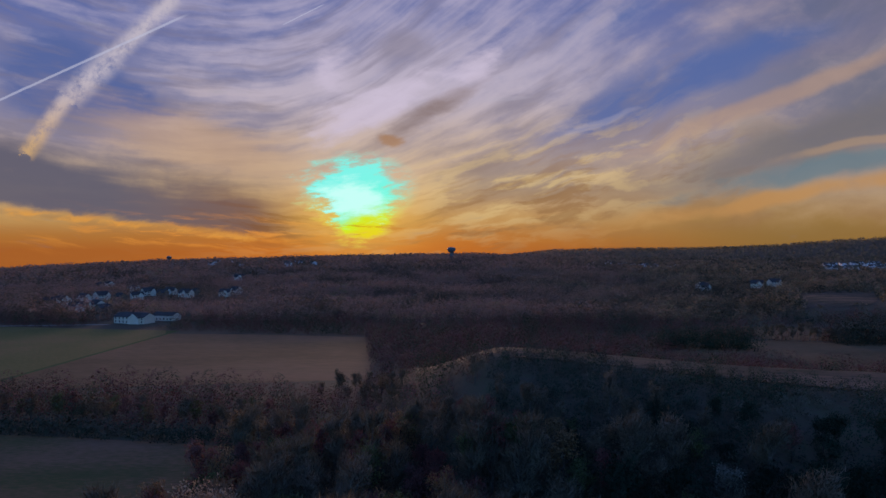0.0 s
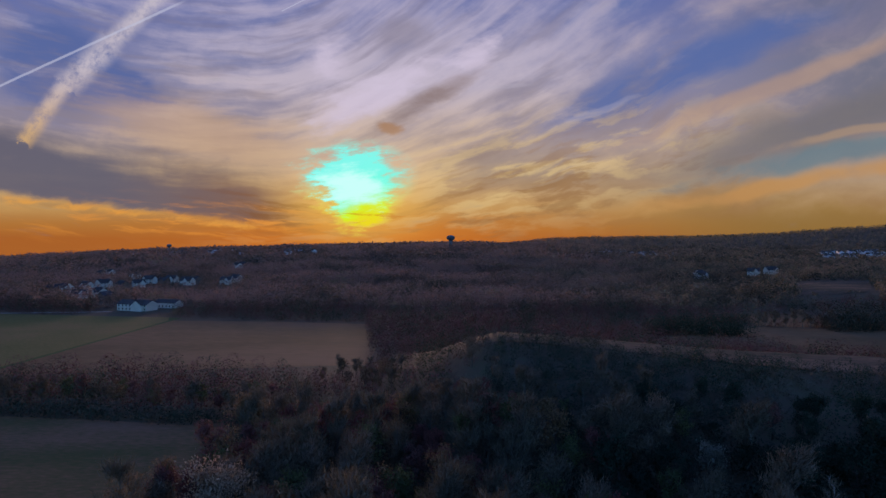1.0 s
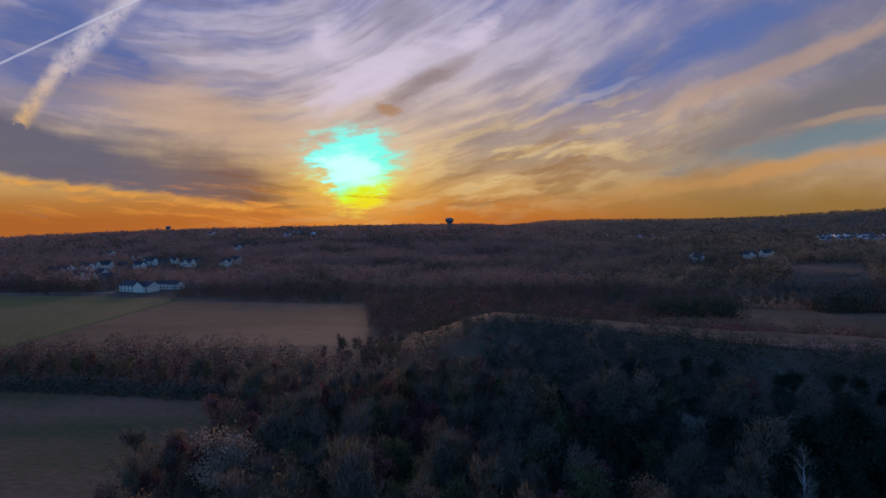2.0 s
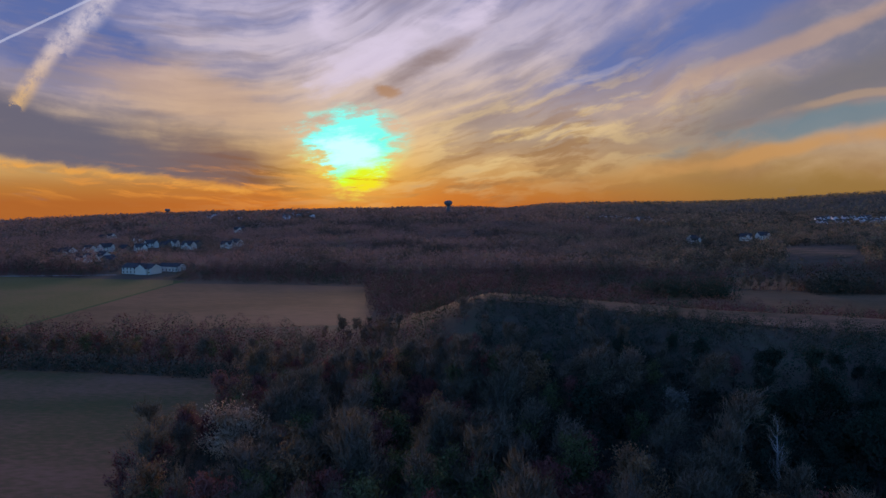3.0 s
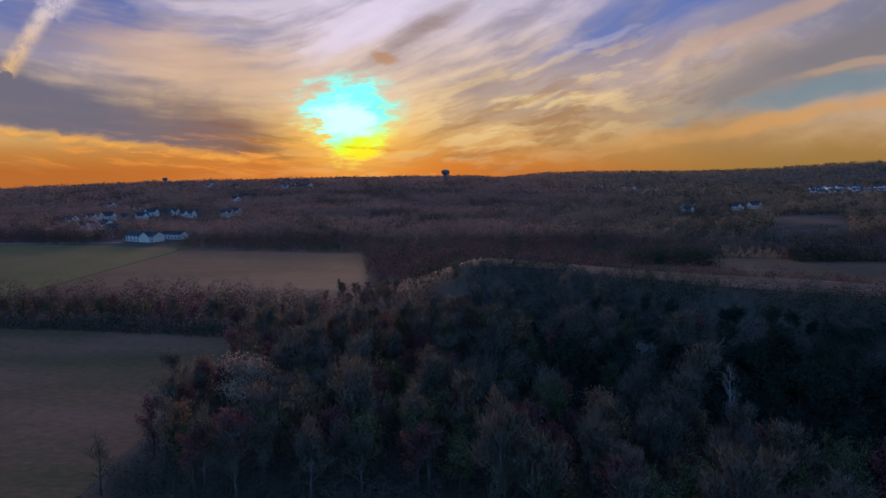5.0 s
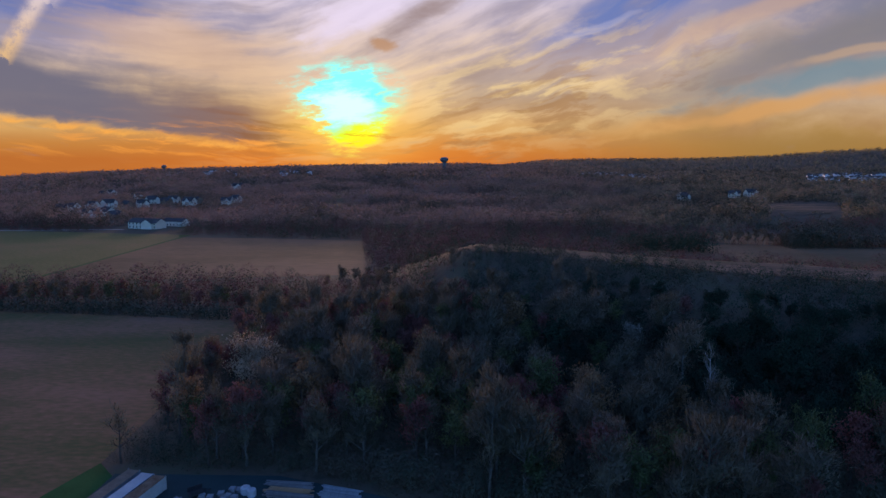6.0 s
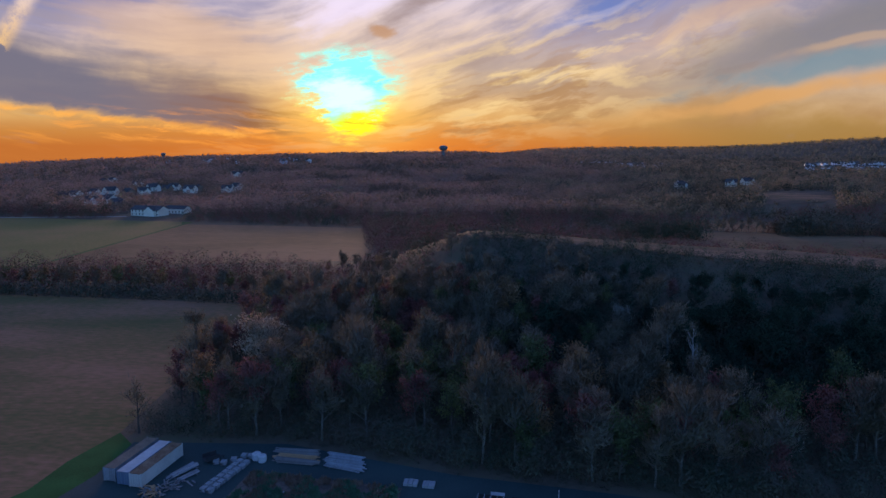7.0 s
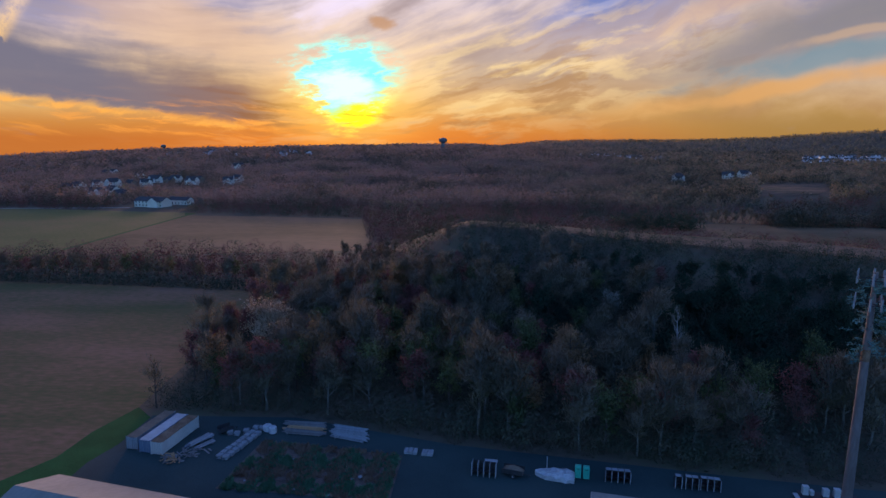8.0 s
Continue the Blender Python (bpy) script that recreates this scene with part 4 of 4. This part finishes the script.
def container(x, y, turn, side, roof, label, length=12.0):
    """A steel shipping container with its doors at the near end."""
    root = new("shipping_container")
    root.matrix_world = pose(x, y, 0.06, 0, 0, turn)
    bm = bmesh.new()
    n = 44
    for s in (-1, 1):
        cols = []
        for i in range(n + 1):
            yy = 0.1 + (length - 0.2) * i / n
            xx = s * (1.2 if (i // 2) % 2 else 1.16)
            cols.append((bm.verts.new((xx, yy, 0.15)), bm.verts.new((xx, yy, 2.5))))
        for a, b in zip(cols, cols[1:]):
            bm.faces.new((a[0], b[0], b[1], a[1]))
    part("side_wall", bm, side, root)
    part("end_wall", box_bm(-1.14, 1.14, length - 0.12, length - 0.06, 0.15, 2.5), side, root)
    part("floor", box_bm(-1.14, 1.14, 0.1, length - 0.15, 0.1, 0.25), M_DARK, root)
    part("roof", box_bm(-1.19, 1.19, 0.06, length - 0.06, 2.5, 2.56, 0.02), roof, root)
    for s in (-1, 1):
        for yy in (0.08, length - 0.08):
            part("corner_post", box_bm(s * 1.14 - 0.08, s * 1.14 + 0.08, yy - 0.08, yy + 0.08, 0.0, 2.6, 0.01), side, root)
        d = part("door", box_bm(min(0.02 * s, 1.05 * s), max(0.02 * s, 1.05 * s), 0.02, 0.07, 0.15, 2.48, 0.01), side, root)
        for k in (0.35, 0.75):
            part("lock_rod", rod_bm((s * k, -0.01, 0.2), (s * k, -0.01, 2.45), 0.025, 0.025, 6), M_PIPE, d)
    return tagged(root, label, "container", "containers in a row")


container(-52.2, 104.1, -10.5, M_CREAM, M_RUST, "cream shipping container with a rusty brown roof")
container(-54.75, 104.8, -10.5, M_BLUE, M_WHITE, "blue-grey shipping container with a white roof")
container(-57.8, 106.0, -10.5, M_PIPE, M_TAN, "pale grey shipping container with a faded tan roof")

yr = np.random.default_rng(12)


def stack(name, x, y, turn, length, wide, layers, per, material, label, piece, round_=False, size=0.16):
    """Long pieces laid side by side on bearers, in layers."""
    root = new(name)
    root.matrix_world = pose(x, y, 0.06, 0, 0, turn)
    for yy in (-0.35, 0.35):
        part("bearer", box_bm(length * yy - 0.1, length * yy + 0.1, -wide / 2, wide / 2, 0, 0.12), M_LUMBER, root)
    if round_:
        me = part(piece, rod_bm((-length / 2, 0, 0), (length / 2, 0, 0), size / 2, size / 2, 8), material, root).data
    else:
        me = part(piece, box_bm(-length / 2, length / 2, -size / 2, size / 2, -size / 3, size / 3, 0.01), material, root).data
    first = root.children[-1]
    for l in range(layers):
        for k in range(per):
            ob = first if (l, k) == (0, 0) else new(piece, me)
            ob.parent = root
            keep = 1 - 0.25 * yr.random()
            ob.matrix_basis = pose(yr.uniform(-0.25, 0.25), -wide / 2 + wide * (k + 0.5) / per, 0.12 + size / 3 + l * size * (1.0 if round_ else 0.72), 0, 0, yr.uniform(-3.0, 3.0)) @ Matrix.Diagonal((keep, 1, 1, 1))
    return tagged(root, label, "stack")


for i, (x, y, t) in enumerate(((-27.2, 117.4, -6), (-27.0, 115.4, -5), (-26.6, 113.6, -8))):
    stack("timber_stack", x, y, t, 9.4, 1.7, 3 - i % 2, 4, M_LUMBER if i != 1 else M_ORANGE_WOOD, "stack of long weathered boards lying on bearers", "board", False, 0.2)
for i, (x, y, t) in enumerate(((-17.6, 115.6, -14), (-17.4, 113.6, -13), (-17.0, 111.6, -16))):
    stack("pipe_stack", x, y, t, 8.2, 1.7, 2 + i % 2, 4, M_PIPE, "stack of long pale pipes lying on bearers", "pipe", True, 0.22)
stack("frame_stack", -46.2, 109.6, 62, 6.5, 1.7, 3, 4, M_PIPE, "stack of pale metal frames beside a container", "bar", False, 0.22)
stack("frame_stack", -44.6, 108.0, 55, 4.5, 1.2, 2, 3, M_PIPE, "low stack of pale metal frames on the asphalt", "bar", False, 0.22)


def debris(x, y, count, material, label):
    root = new("scrap_heap")
    root.location = (x, y, 0.06)
    for k in range(count):
        l = yr.uniform(0.6, 1.8)
        ob = part("plank", box_bm(-l / 2, l / 2, -0.12, 0.12, -0.04, 0.04), material if k % 3 else M_LUMBER, root)
        ob.matrix_basis = pose(yr.normal(0, 1.1), yr.normal(0, 0.9), 0.1 + abs(yr.normal(0, 0.25)), yr.uniform(-20, 20), yr.uniform(-25, 25), yr.uniform(0, 180))
    return tagged(root, label, "scrap")


debris(-48.5, 102.5, 46, M_ORANGE_WOOD, "heap of broken orange-brown timber and pallets")
debris(-46.0, 104.6, 30, M_LUMBER, "heap of broken pale boards on the asphalt")


def block_pallet(x, y, turn, material=None):
    root = new("block_pallet")
    root.matrix_world = pose(x, y, 0.06, 0, 0, turn)
    for k in (-0.4, 0, 0.4):
        part("runner", box_bm(-0.55, 0.55, k - 0.05, k + 0.05, 0, 0.12), M_LUMBER, root)
    me = part("block", box_bm(-0.25, 0.25, -0.25, 0.25, 0, 0.3, 0.02), material or M_STONE, root).data
    first = root.children[-1]
    for i in range(2):
        for j in range(2):
            for l in range(2):
                ob = first if (i, j, l) == (0, 0, 0) else new("block", me)
                ob.parent = root
                ob.location = (-0.27 + 0.54 * i, -0.27 + 0.54 * j, 0.12 + 0.31 * l)
    return tagged(root, "pallet of pale grey paving blocks in the yard", "pallet", "pallets of blocks")


first = block_pallet(-40.0, 103.4, -17)
for i in range(8):
    for j in range(2):
        if (i, j) == (0, 0):
            continue
        copy_thing(first, pose(-40.0 + 1.35 * j + 0.42 * i + yr.uniform(-0.1, 0.1), 103.4 - 0.4 * j + 1.38 * i, 0.06, 0, 0, -17 + yr.uniform(-6, 6)))
for x, y in ((-39.9, 112.6), (-41.4, 112.9), (-38.4, 113.8), (-36.9, 115.3), (-35.6, 115.2)):
    copy_thing(first, pose(x, y, 0.06, 0, 0, yr.uniform(-12, 12)))


def bale(x, y, r, label="round bale wrapped in white plastic"):
    root = new("wrapped_bale")
    root.location = (x, y, 0.05)
    part("wrap", lathe_bm([(r * 0.86, 0), (r, 0.15), (r, 1.15), (r * 0.88, 1.32), (r * 0.3, 1.36)], 20), M_WRAP, root)
    return tagged(root, label, "bale", "wrapped bales")


bale(-34.3, 114.6, 0.85)
bale(-33.0, 113.8, 0.8)


def flatbed(x, y, turn, length, label, load=None):
    root = new("utility_trailer")
    root.matrix_world = pose(x, y, 0.06, 0, 0, turn)
    part("deck", box_bm(-length / 2, length / 2, -1.0, 1.0, 0.6, 0.75, 0.02), M_DARK, root)
    for s in (-1, 1):
        part("side_board", box_bm(-length / 2, length / 2, s * 1.0 - 0.03, s * 1.0 + 0.03, 0.752, 1.5), M_DARK, root)
        wheel = part("wheel", rod_bm((0.2, s * 1.15 - 0.1, 0.35), (0.2, s * 1.15 + 0.1, 0.35), 0.35, 0.35, 14), M_DARK, root)
        part("hub", rod_bm((0.2, s * 1.15 - 0.12, 0.35), (0.2, s * 1.15 + 0.12, 0.35), 0.14, 0.14, 10), M_PIPE, wheel)
    part("drawbar", box_bm(length / 2, length / 2 + 1.2, -0.06, 0.06, 0.5, 0.6), M_DARK, root)
    part("jack_leg", box_bm(length / 2 + 0.9, length / 2 + 1.0, -0.05, 0.05, 0, 0.6), M_DARK, root)
    return tagged(root, label, "trailer")


flatbed(-42.6, 113.6, 40, 2.6, "small dark utility trailer among pallets")
flatbed(14.3, 98.9, -18, 3.8, "dark tipping trailer heaped with brown soil")
heap = new("soil_load", None)
heap.location = (14.3, 98.9, 0.81)
me_bm = bmesh.new()
bmesh.ops.create_grid(me_bm, x_segments=14, y_segments=8, size=1)
for v in me_bm.verts:
    v.co = Vector((v.co.x * 1.85, v.co.y * 0.95, 0.02 + 1.05 * max(0.0, (1 - v.co.x ** 2) * (1 - v.co.y ** 2)) ** 0.5 + 0.1 * noise.noise(v.co * 3)))
heap.rotation_euler = (0, 0, radians(-18))
part("soil", me_bm, M_TAN, heap)
tagged(heap, "heap of brown soil lying in a trailer", "soil")


def stalls(x, y, turn, units, label, high=2.1, top=True):
    """A row of open-fronted steel bins with pale posts and tops."""
    root = new("storage_rack")
    root.matrix_world = pose(x, y, 0.06, 0, 0, turn)
    wide = 1.06
    for k in range(units + 1):
        part("divider", box_bm(k * wide - 0.05, k * wide + 0.05, 0, 1.2, 0, high - 0.1), M_PIPE if not top else M_DARK, root)
        part("post", box_bm(k * wide - 0.07, k * wide + 0.07, -0.1, -0.004, 0, high, 0.01), M_PIPE, root)
    for k in range(units):
        part("back_panel", box_bm(k * wide + 0.054, (k + 1) * wide - 0.054, 1.1, 1.16, 0, high - 0.15), M_DARK, root)
        part("shelf", box_bm(k * wide + 0.054, (k + 1) * wide - 0.054, 0.1, 1.09, 0.9, 0.96), M_DARK, root)
        if top:
            part("top_panel", box_bm(k * wide + 0.06, (k + 1) * wide - 0.06, 0.35, 1.2, high - 0.096, high - 0.02, 0.01), M_STONE, root)
    return tagged(root, label, "rack")


stalls(6.9, 98.6, -13, 4, "row of open steel bins with pale posts in the yard", 2.6, False)
stalls(30.4, 97.2, -9, 4, "row of dark storage bins with pale tops")
stalls(42.0, 95.4, -10, 1, "single dark storage bin with a pale top")
stalls(43.7, 95.2, -11, 2, "pair of dark storage bins with pale tops")
stalls(46.2, 94.9, -12, 3, "row of dark storage bins with pale tops")


def work_table(x, y, turn):
    root = new("work_table")
    root.matrix_world = pose(x, y, 0.06, 0, 0, turn)
    part("tabletop", box_bm(-1.2, 1.2, -0.5, 0.5, 0.85, 0.95, 0.02), M_WHITE, root)
    for sx in (-1.05, 1.05):
        for sy in (-0.38, 0.38):
            part("leg", box_bm(sx - 0.04, sx + 0.04, sy - 0.04, sy + 0.04, 0, 0.85), M_PIPE, root)
    return tagged(root, "white work table standing behind steel bins", "table")


work_table(10.6, 102.2, -8)


def slab(x, y, turn, w, rows):
    root = new("slab_stack")
    root.matrix_world = pose(x, y, 0.06, 0, 0, turn)
    for k in range(rows):
        part("slab", box_bm(-w / 2 + k * w / rows, -w / 2 + (k + 0.86) * w / rows, -0.9, 0.9, 0, 0.5 + 0.06 * (k % 2), 0.03), M_STONE, root)
    return tagged(root, "low stack of pale stone slabs at the wood's edge", "stone")


slab(-4.4, 106.6, -6, 2.6, 3)
slab(-1.2, 106.0, -8, 2.2, 4)


def covered_boat(x, y, turn):
    """A long heap lashed under a white sheet, pointed at one end."""
    root = new("covered_boat")
    root.matrix_world = pose(x, y, 0.06, 0, 0, turn)
    bm = bmesh.new()
    rings = []
    for i in range(15):
        t = i / 14
        wide = 1.7 * min(1, (t * 3.2 + 0.02)) ** 0.6
        high = 0.75 + 0.5 * math.sin(min(t * 1.3, 1) * math.pi * 0.5) - (0.4 if t > 0.93 else 0) + 0.25 * noise.noise(Vector((t * 5, 3, 0)))
        ring = []
        for k in range(13):
            a = math.pi * k / 12
            w = 1 + 0.22 * noise.noise(Vector((t * 7, k * 0.8, 1)))
            ring.append(bm.verts.new((-3.5 + 7 * t, -math.cos(a) * wide * w, max(0.0, math.sin(a)) ** 0.55 * high * w)))
        rings.append(ring)
    for a, b in zip(rings, rings[1:]):
        for k in range(12):
            bm.faces.new((a[k], b[k], b[k + 1], a[k + 1]))
    bm.faces.new(rings[0])
    bm.faces.new(rings[-1][::-1])
    bmesh.ops.recalc_face_normals(bm, faces=bm.faces)
    part("tarpaulin", bm, M_TARP, root)
    for t in (-1.6, 0.2, 2.0):
        part("rope", rod_bm((t, -1.78, 0.5), (t, 1.78, 0.5), 0.02, 0.02, 5), M_DARK, root)
    part("mast", rod_bm((-1.5, 1.2, 0.5), (-1.5, 1.2, 3.0), 0.08, 0.06, 8), M_WHITE, root)
    return tagged(root, "boat shrouded in a white tarpaulin on the asphalt", "boat")


covered_boat(21.7, 98.6, -14)


def toilet(x, y, turn):
    root = new("portable_toilet")
    root.matrix_world = pose(x, y, 0.06, 0, 0, turn)
    part("cabin", box_bm(-0.55, 0.55, -0.55, 0.55, 0.1, 2.1, 0.05), M_TOILET, root)
    part("base", box_bm(-0.6, 0.6, -0.6, 0.6, 0.0, 0.1, 0.02), M_DARK, root)
    door = part("door", box_bm(-0.38, 0.38, -0.6, -0.552, 0.2, 2.0, 0.01), M_TOILET, root)
    part("handle", box_bm(0.26, 0.32, -0.64, -0.602, 1.0, 1.2), M_DARK, door)
    part("vent", box_bm(-0.25, 0.25, -0.61, -0.602, 1.8, 1.9), M_DARK, door)
    part("roof", lathe_bm([(0.76, 2.1), (0.72, 2.2), (0.3, 2.32)], 4), M_TOILET, root).rotation_euler = (0, 0, radians(45))
    part("vent_pipe", rod_bm((0.35, 0.35, 2.1), (0.35, 0.35, 2.6), 0.05, 0.05, 8), M_DARK, root)
    return tagged(root, "green portable toilet with a pale roof", "toilet", "portable toilets")


first = toilet(25.8, 98.5, -12)
copy_thing(first, pose(27.2, 98.2, 0.06, 0, 0, -10))


# ---- planting beds of the yard ----
BED = [(-37, 93), (-34, 110), (-5.9, 105.2), (-7, 90)]
tagged(field("planting_bed", BED, M_SOIL, "overgrown planting bed of soil, weeds and stones in the yard", 0.1, 4), category="bed")


def weeds(name, count, stops, label, seed, tall):
    rng = np.random.default_rng(seed)
    m = surface(name + "_leaves", stops, 0.5, 3.0, bump=0, vary=0.5, island=True)
    row = rng.integers(0, 9, count)
    s = rng.uniform(0, 1, count)
    t = (row + 0.5 + rng.normal(0, 0.2, count)) / 9
    x = (1 - t) * (-37 + 3 * s) + t * (-7 + 1.1 * s)
    y = (1 - t) * (93 + 17 * s) + t * (90 + 15.2 * s)
    keep = (np.sin(x * 0.9 + seed) + np.sin(y * 0.7 + seed * 2) > -0.5) & (t > 0.02) & (t < 0.98)
    x, y = x[keep], y[keep]
    n = len(x)
    blades = 14
    p = np.stack([x, y, np.full(n, 0.12)], -1)[:, None, :] + rng.normal(0, 0.22, (n, blades, 3)) * np.array([1, 1, 0.1])
    d = rng.normal(0, 0.4, (n, blades, 3)) * tall
    d[..., 2] = np.abs(d[..., 2]) + tall * 0.6
    q = rng.normal(0, 0.09, (n, blades, 3))
    v = np.stack([p - q, p + q, p + d], 2).reshape(-1, 3)
    return tagged(new(name, mesh_of(name, v, np.arange(len(v)).reshape(-1, 3), [m])), label, "weeds", kind="stuff")


weeds("bed_weeds", 2400, [(0.05, 0.12, 0.065), (0.12, 0.22, 0.12)], "low green weeds and nursery plants in rows", 3, 0.5)
weeds("dry_stalks", 1500, [(0.16, 0.09, 0.06), (0.3, 0.2, 0.14)], "dry brown stalks between the weeds", 4, 0.6)
rock_bm = bmesh.new()
bmesh.ops.create_icosphere(rock_bm, subdivisions=2, radius=0.5)
for v in rock_bm.verts:
    v.co = v.co * (1 + 0.3 * noise.noise(v.co * 3)) * 0.6
    v.co.z = v.co.z * 0.5 + 0.15
first = part("rock", rock_bm, M_STONE, None)
tagged(first, "pale grey boulder lying in the planting bed", "rock", "boulders")
first.location = (-23.5, 92.8, 0.1)
for x, y, s in ((-24.4, 94.0, 1.2), (-12.8, 97.2, 1.7), (-14.2, 96.4, 1.4), (-20.0, 102.6, 0.8), (-32.8, 95.5, 0.9), (-30.4, 99.3, 1.1), (-17.4, 91.5, 1.0), (-26.1, 103.2, 0.9)):
    copy_thing(first, pose(x, y, 0.1, 0, 0, yr.uniform(0, 360)) @ Matrix.Diagonal((s, s * 0.8, s * 0.7, 1)))


# ---- equipment by the mast ----
def cabinet(x, y, z, turn, w=0.9, h=1.5):
    root = new("equipment_cabinet")
    root.matrix_world = pose(x, y, z, 0, 0, turn)
    part("body", box_bm(-w / 2, w / 2, -0.4, 0.4, 0.1, h, 0.03), M_WHITE, root)
    part("plinth", box_bm(-w / 2 + 0.05, w / 2 - 0.05, -0.35, 0.35, 0, 0.1), M_DARK, root)
    door = part("door", box_bm(-w / 2 + 0.06, w / 2 - 0.06, -0.44, -0.402, 0.16, h - 0.06, 0.01), M_WHITE, root)
    part("handle", box_bm(w / 2 - 0.16, w / 2 - 0.12, -0.47, -0.442, h * 0.5, h * 0.5 + 0.15), M_DARK, door)
    return tagged(root, "white equipment cabinet at the foot of a mast", "cabinet", "equipment cabinets")


root = new("equipment_deck")
root.matrix_world = pose(66.5, 92.0, 0.06, 0, 0, -10)
part("platform", box_bm(-4.6, 4.6, -1.6, 1.6, 0.5, 0.62), M_DARK, root)
for sx in (-4.4, 0, 4.4):
    for sy in (-1.4, 1.4):
        part("leg", box_bm(sx - 0.08, sx + 0.08, sy - 0.08, sy + 0.08, 0, 0.5), M_DARK, root)
part("ramp", box_bm(-5.4, -4.62, -1.2, 1.0, 0.3, 0.4), M_WHITE, root)
tagged(root, "dark steel platform carrying equipment cabinets", "platform")
for k, (px, h) in enumerate(((62.9, 1.6), (63.9, 0.9), (66.0, 1.4), (67.7, 1.6), (69.4, 1.9))):
    cabinet(px, 93.0 - (px - 63) * 0.18, 0.68, -10, 0.95 if k != 1 else 0.6, h)


# ---- the mast: a pole with aerials and sparse false branches ----
M_MAST = surface("mast_steel", [(0.12, 0.09, 0.085), (0.21, 0.165, 0.155)], 0.6, 4.0, rough=0.6, stretch=(1, 1, 0.2))
M_AERIAL = surface("aerial_grey", [(0.16, 0.17, 0.18), (0.36, 0.37, 0.38)], 0.8, 4.0, rough=0.5)
M_BRANCH = surface("false_needles", [(0.07, 0.16, 0.14), (0.2, 0.34, 0.3)], 0.8, 5.0, bump=0, vary=0.4, island=True)


def mast(x, y, top):
    root = new("radio_mast")
    root.location = (x, y, 0.0)
    mr = np.random.default_rng(6)
    part("pole", lathe_bm([(0.74, 0), (0.69, 10), (0.62, 20), (0.53, 29.5), (0.4, 36), (0.28, top)], 18), M_MAST, root)
    part("base_plate", lathe_bm([(1.4, 0.06), (1.4, 0.2), (0.88, 0.22)], 18), M_DARK, root)
    part("red_band", lathe_bm([(0.56, 29.0), (0.55, 30.0), (0.535, 30.7)], 18), M_RUST, root, "rust-red painted band")
    for lv in (top - 0.9, top - 4.4):
        for k in range(3):
            a = radians(25 + 120 * k)
            c, s = math.cos(a), math.sin(a)
            part("arm", rod_bm((c * 0.3, s * 0.3, lv), (c * 1.9, s * 1.9, lv), 0.07, 0.06, 6), M_DARK, root)
            bar = part("crossbar", rod_bm((c * 1.9 - s * -1.7, s * 1.9 + c * -1.7, lv), (c * 1.9 - s * 1.7, s * 1.9 + c * 1.7, lv), 0.06, 0.06, 6), M_DARK, root)
            for j in (-1.4, 0.1, 1.4):
                bx = c * 2.05 - s * j, s * 2.05 + c * j
                p = part("aerial", box_bm(-0.1, 0.1, -0.13, 0.13, -0.85, 0.85, 0.03), M_AERIAL, bar)
                p.matrix_basis = pose(bx[0], bx[1], lv + 0.15, 0, 0, math.degrees(a))
    wood, leaf = Mesher(), Mesher()
    for k in range(84):
        h = mr.uniform(29.0, top - 0.5)
        a = k * 2.4 + mr.uniform(-0.3, 0.3)
        reach = mr.uniform(1.2, 3.2) * (1.2 if h < 37 else 0.95)
        o = np.array([math.cos(a), math.sin(a), mr.uniform(-0.15, 0.25)])
        b = np.array([0, 0, h])
        wood.limb(b, b + o * reach, 0.05, 0.02, 4)
        for _ in range(26):
            s = b + o * reach * mr.uniform(0.35, 1.0) + mr.normal(0, 0.1, 3)
            leaf.blade(s, o * 0.25 + mr.normal(0, 0.22, 3), mr.uniform(0.03, 0.09), mr)
    for nm, ms, mt in (("branch", wood, M_DARK), ("needles", leaf, M_BRANCH)):
        new(nm, mesh_of(nm, ms.v, ms.f, [mt])).parent = root
    return tagged(root, "tall tapered steel mast with aerials and sparse false branches", "mast")


mast(60.9, 80.0, 41.7)


# ---- single trees that stand out ----
def lone(name, meshes, x, y, label, size=1.0, turn=0.0):
    return tree(name, meshes, x, y, label, size, turn)


lone("blossom_tree", tree_meshes(41, 11.5, 6.8, True, M_BARK, F_BLOSSOM, twigs=3900), -47, 160, "broad tree in pale pinkish blossom at the field's edge", 1.12)
lone("pale_tree", tree_meshes(42, 12, 4.2, True, M_BARK, F_PALE, twigs=2600), 49, 170, "rounded pale greyish tree on the slope", 0.85)
lone("white_birch", tree_meshes(43, 18, 3.6, False, M_PALE_BARK, F_GREY, twigs=500), 61, 148, "slender white-barked birch among dark evergreens", 1.0)
lone("bare_tree", tree_meshes(44, 17, 4.6, False, M_BARK, F_GREY, twigs=700), -55, 135, "tall bare tree with forked limbs beside the stubble", 0.95)
lone("bare_tree", tree_meshes(45, 13, 3.4, False, M_BARK, F_GREY, twigs=500), -62, 125, "small bare tree at the corner of the grass strip", 0.9)
lone("red_tree", tree_meshes(46, 14, 4.2, True, M_BARK, F_RED, twigs=1500), -60, 141, "tree covered with red buds beside the stubble", 0.95)
lone("red_tree", tree_meshes(47, 13, 4.0, True, M_BARK, F_RED, twigs=1700), 74, 115, "tree with vivid rust-red young leaves", 0.9)
lone("leafing_tree", tree_meshes(48, 15, 5.2, True, M_BARK, F_GREEN, twigs=1900), 66, 117, "broad tree with yellow-green young leaves at the yard's edge", 0.95)
lone("leafing_tree", tree_meshes(49, 13, 4.6, True, M_BARK, F_GREEN, twigs=2000), 58, 119, "tree with sparse yellow-green leaves at the yard's edge", 0.95)
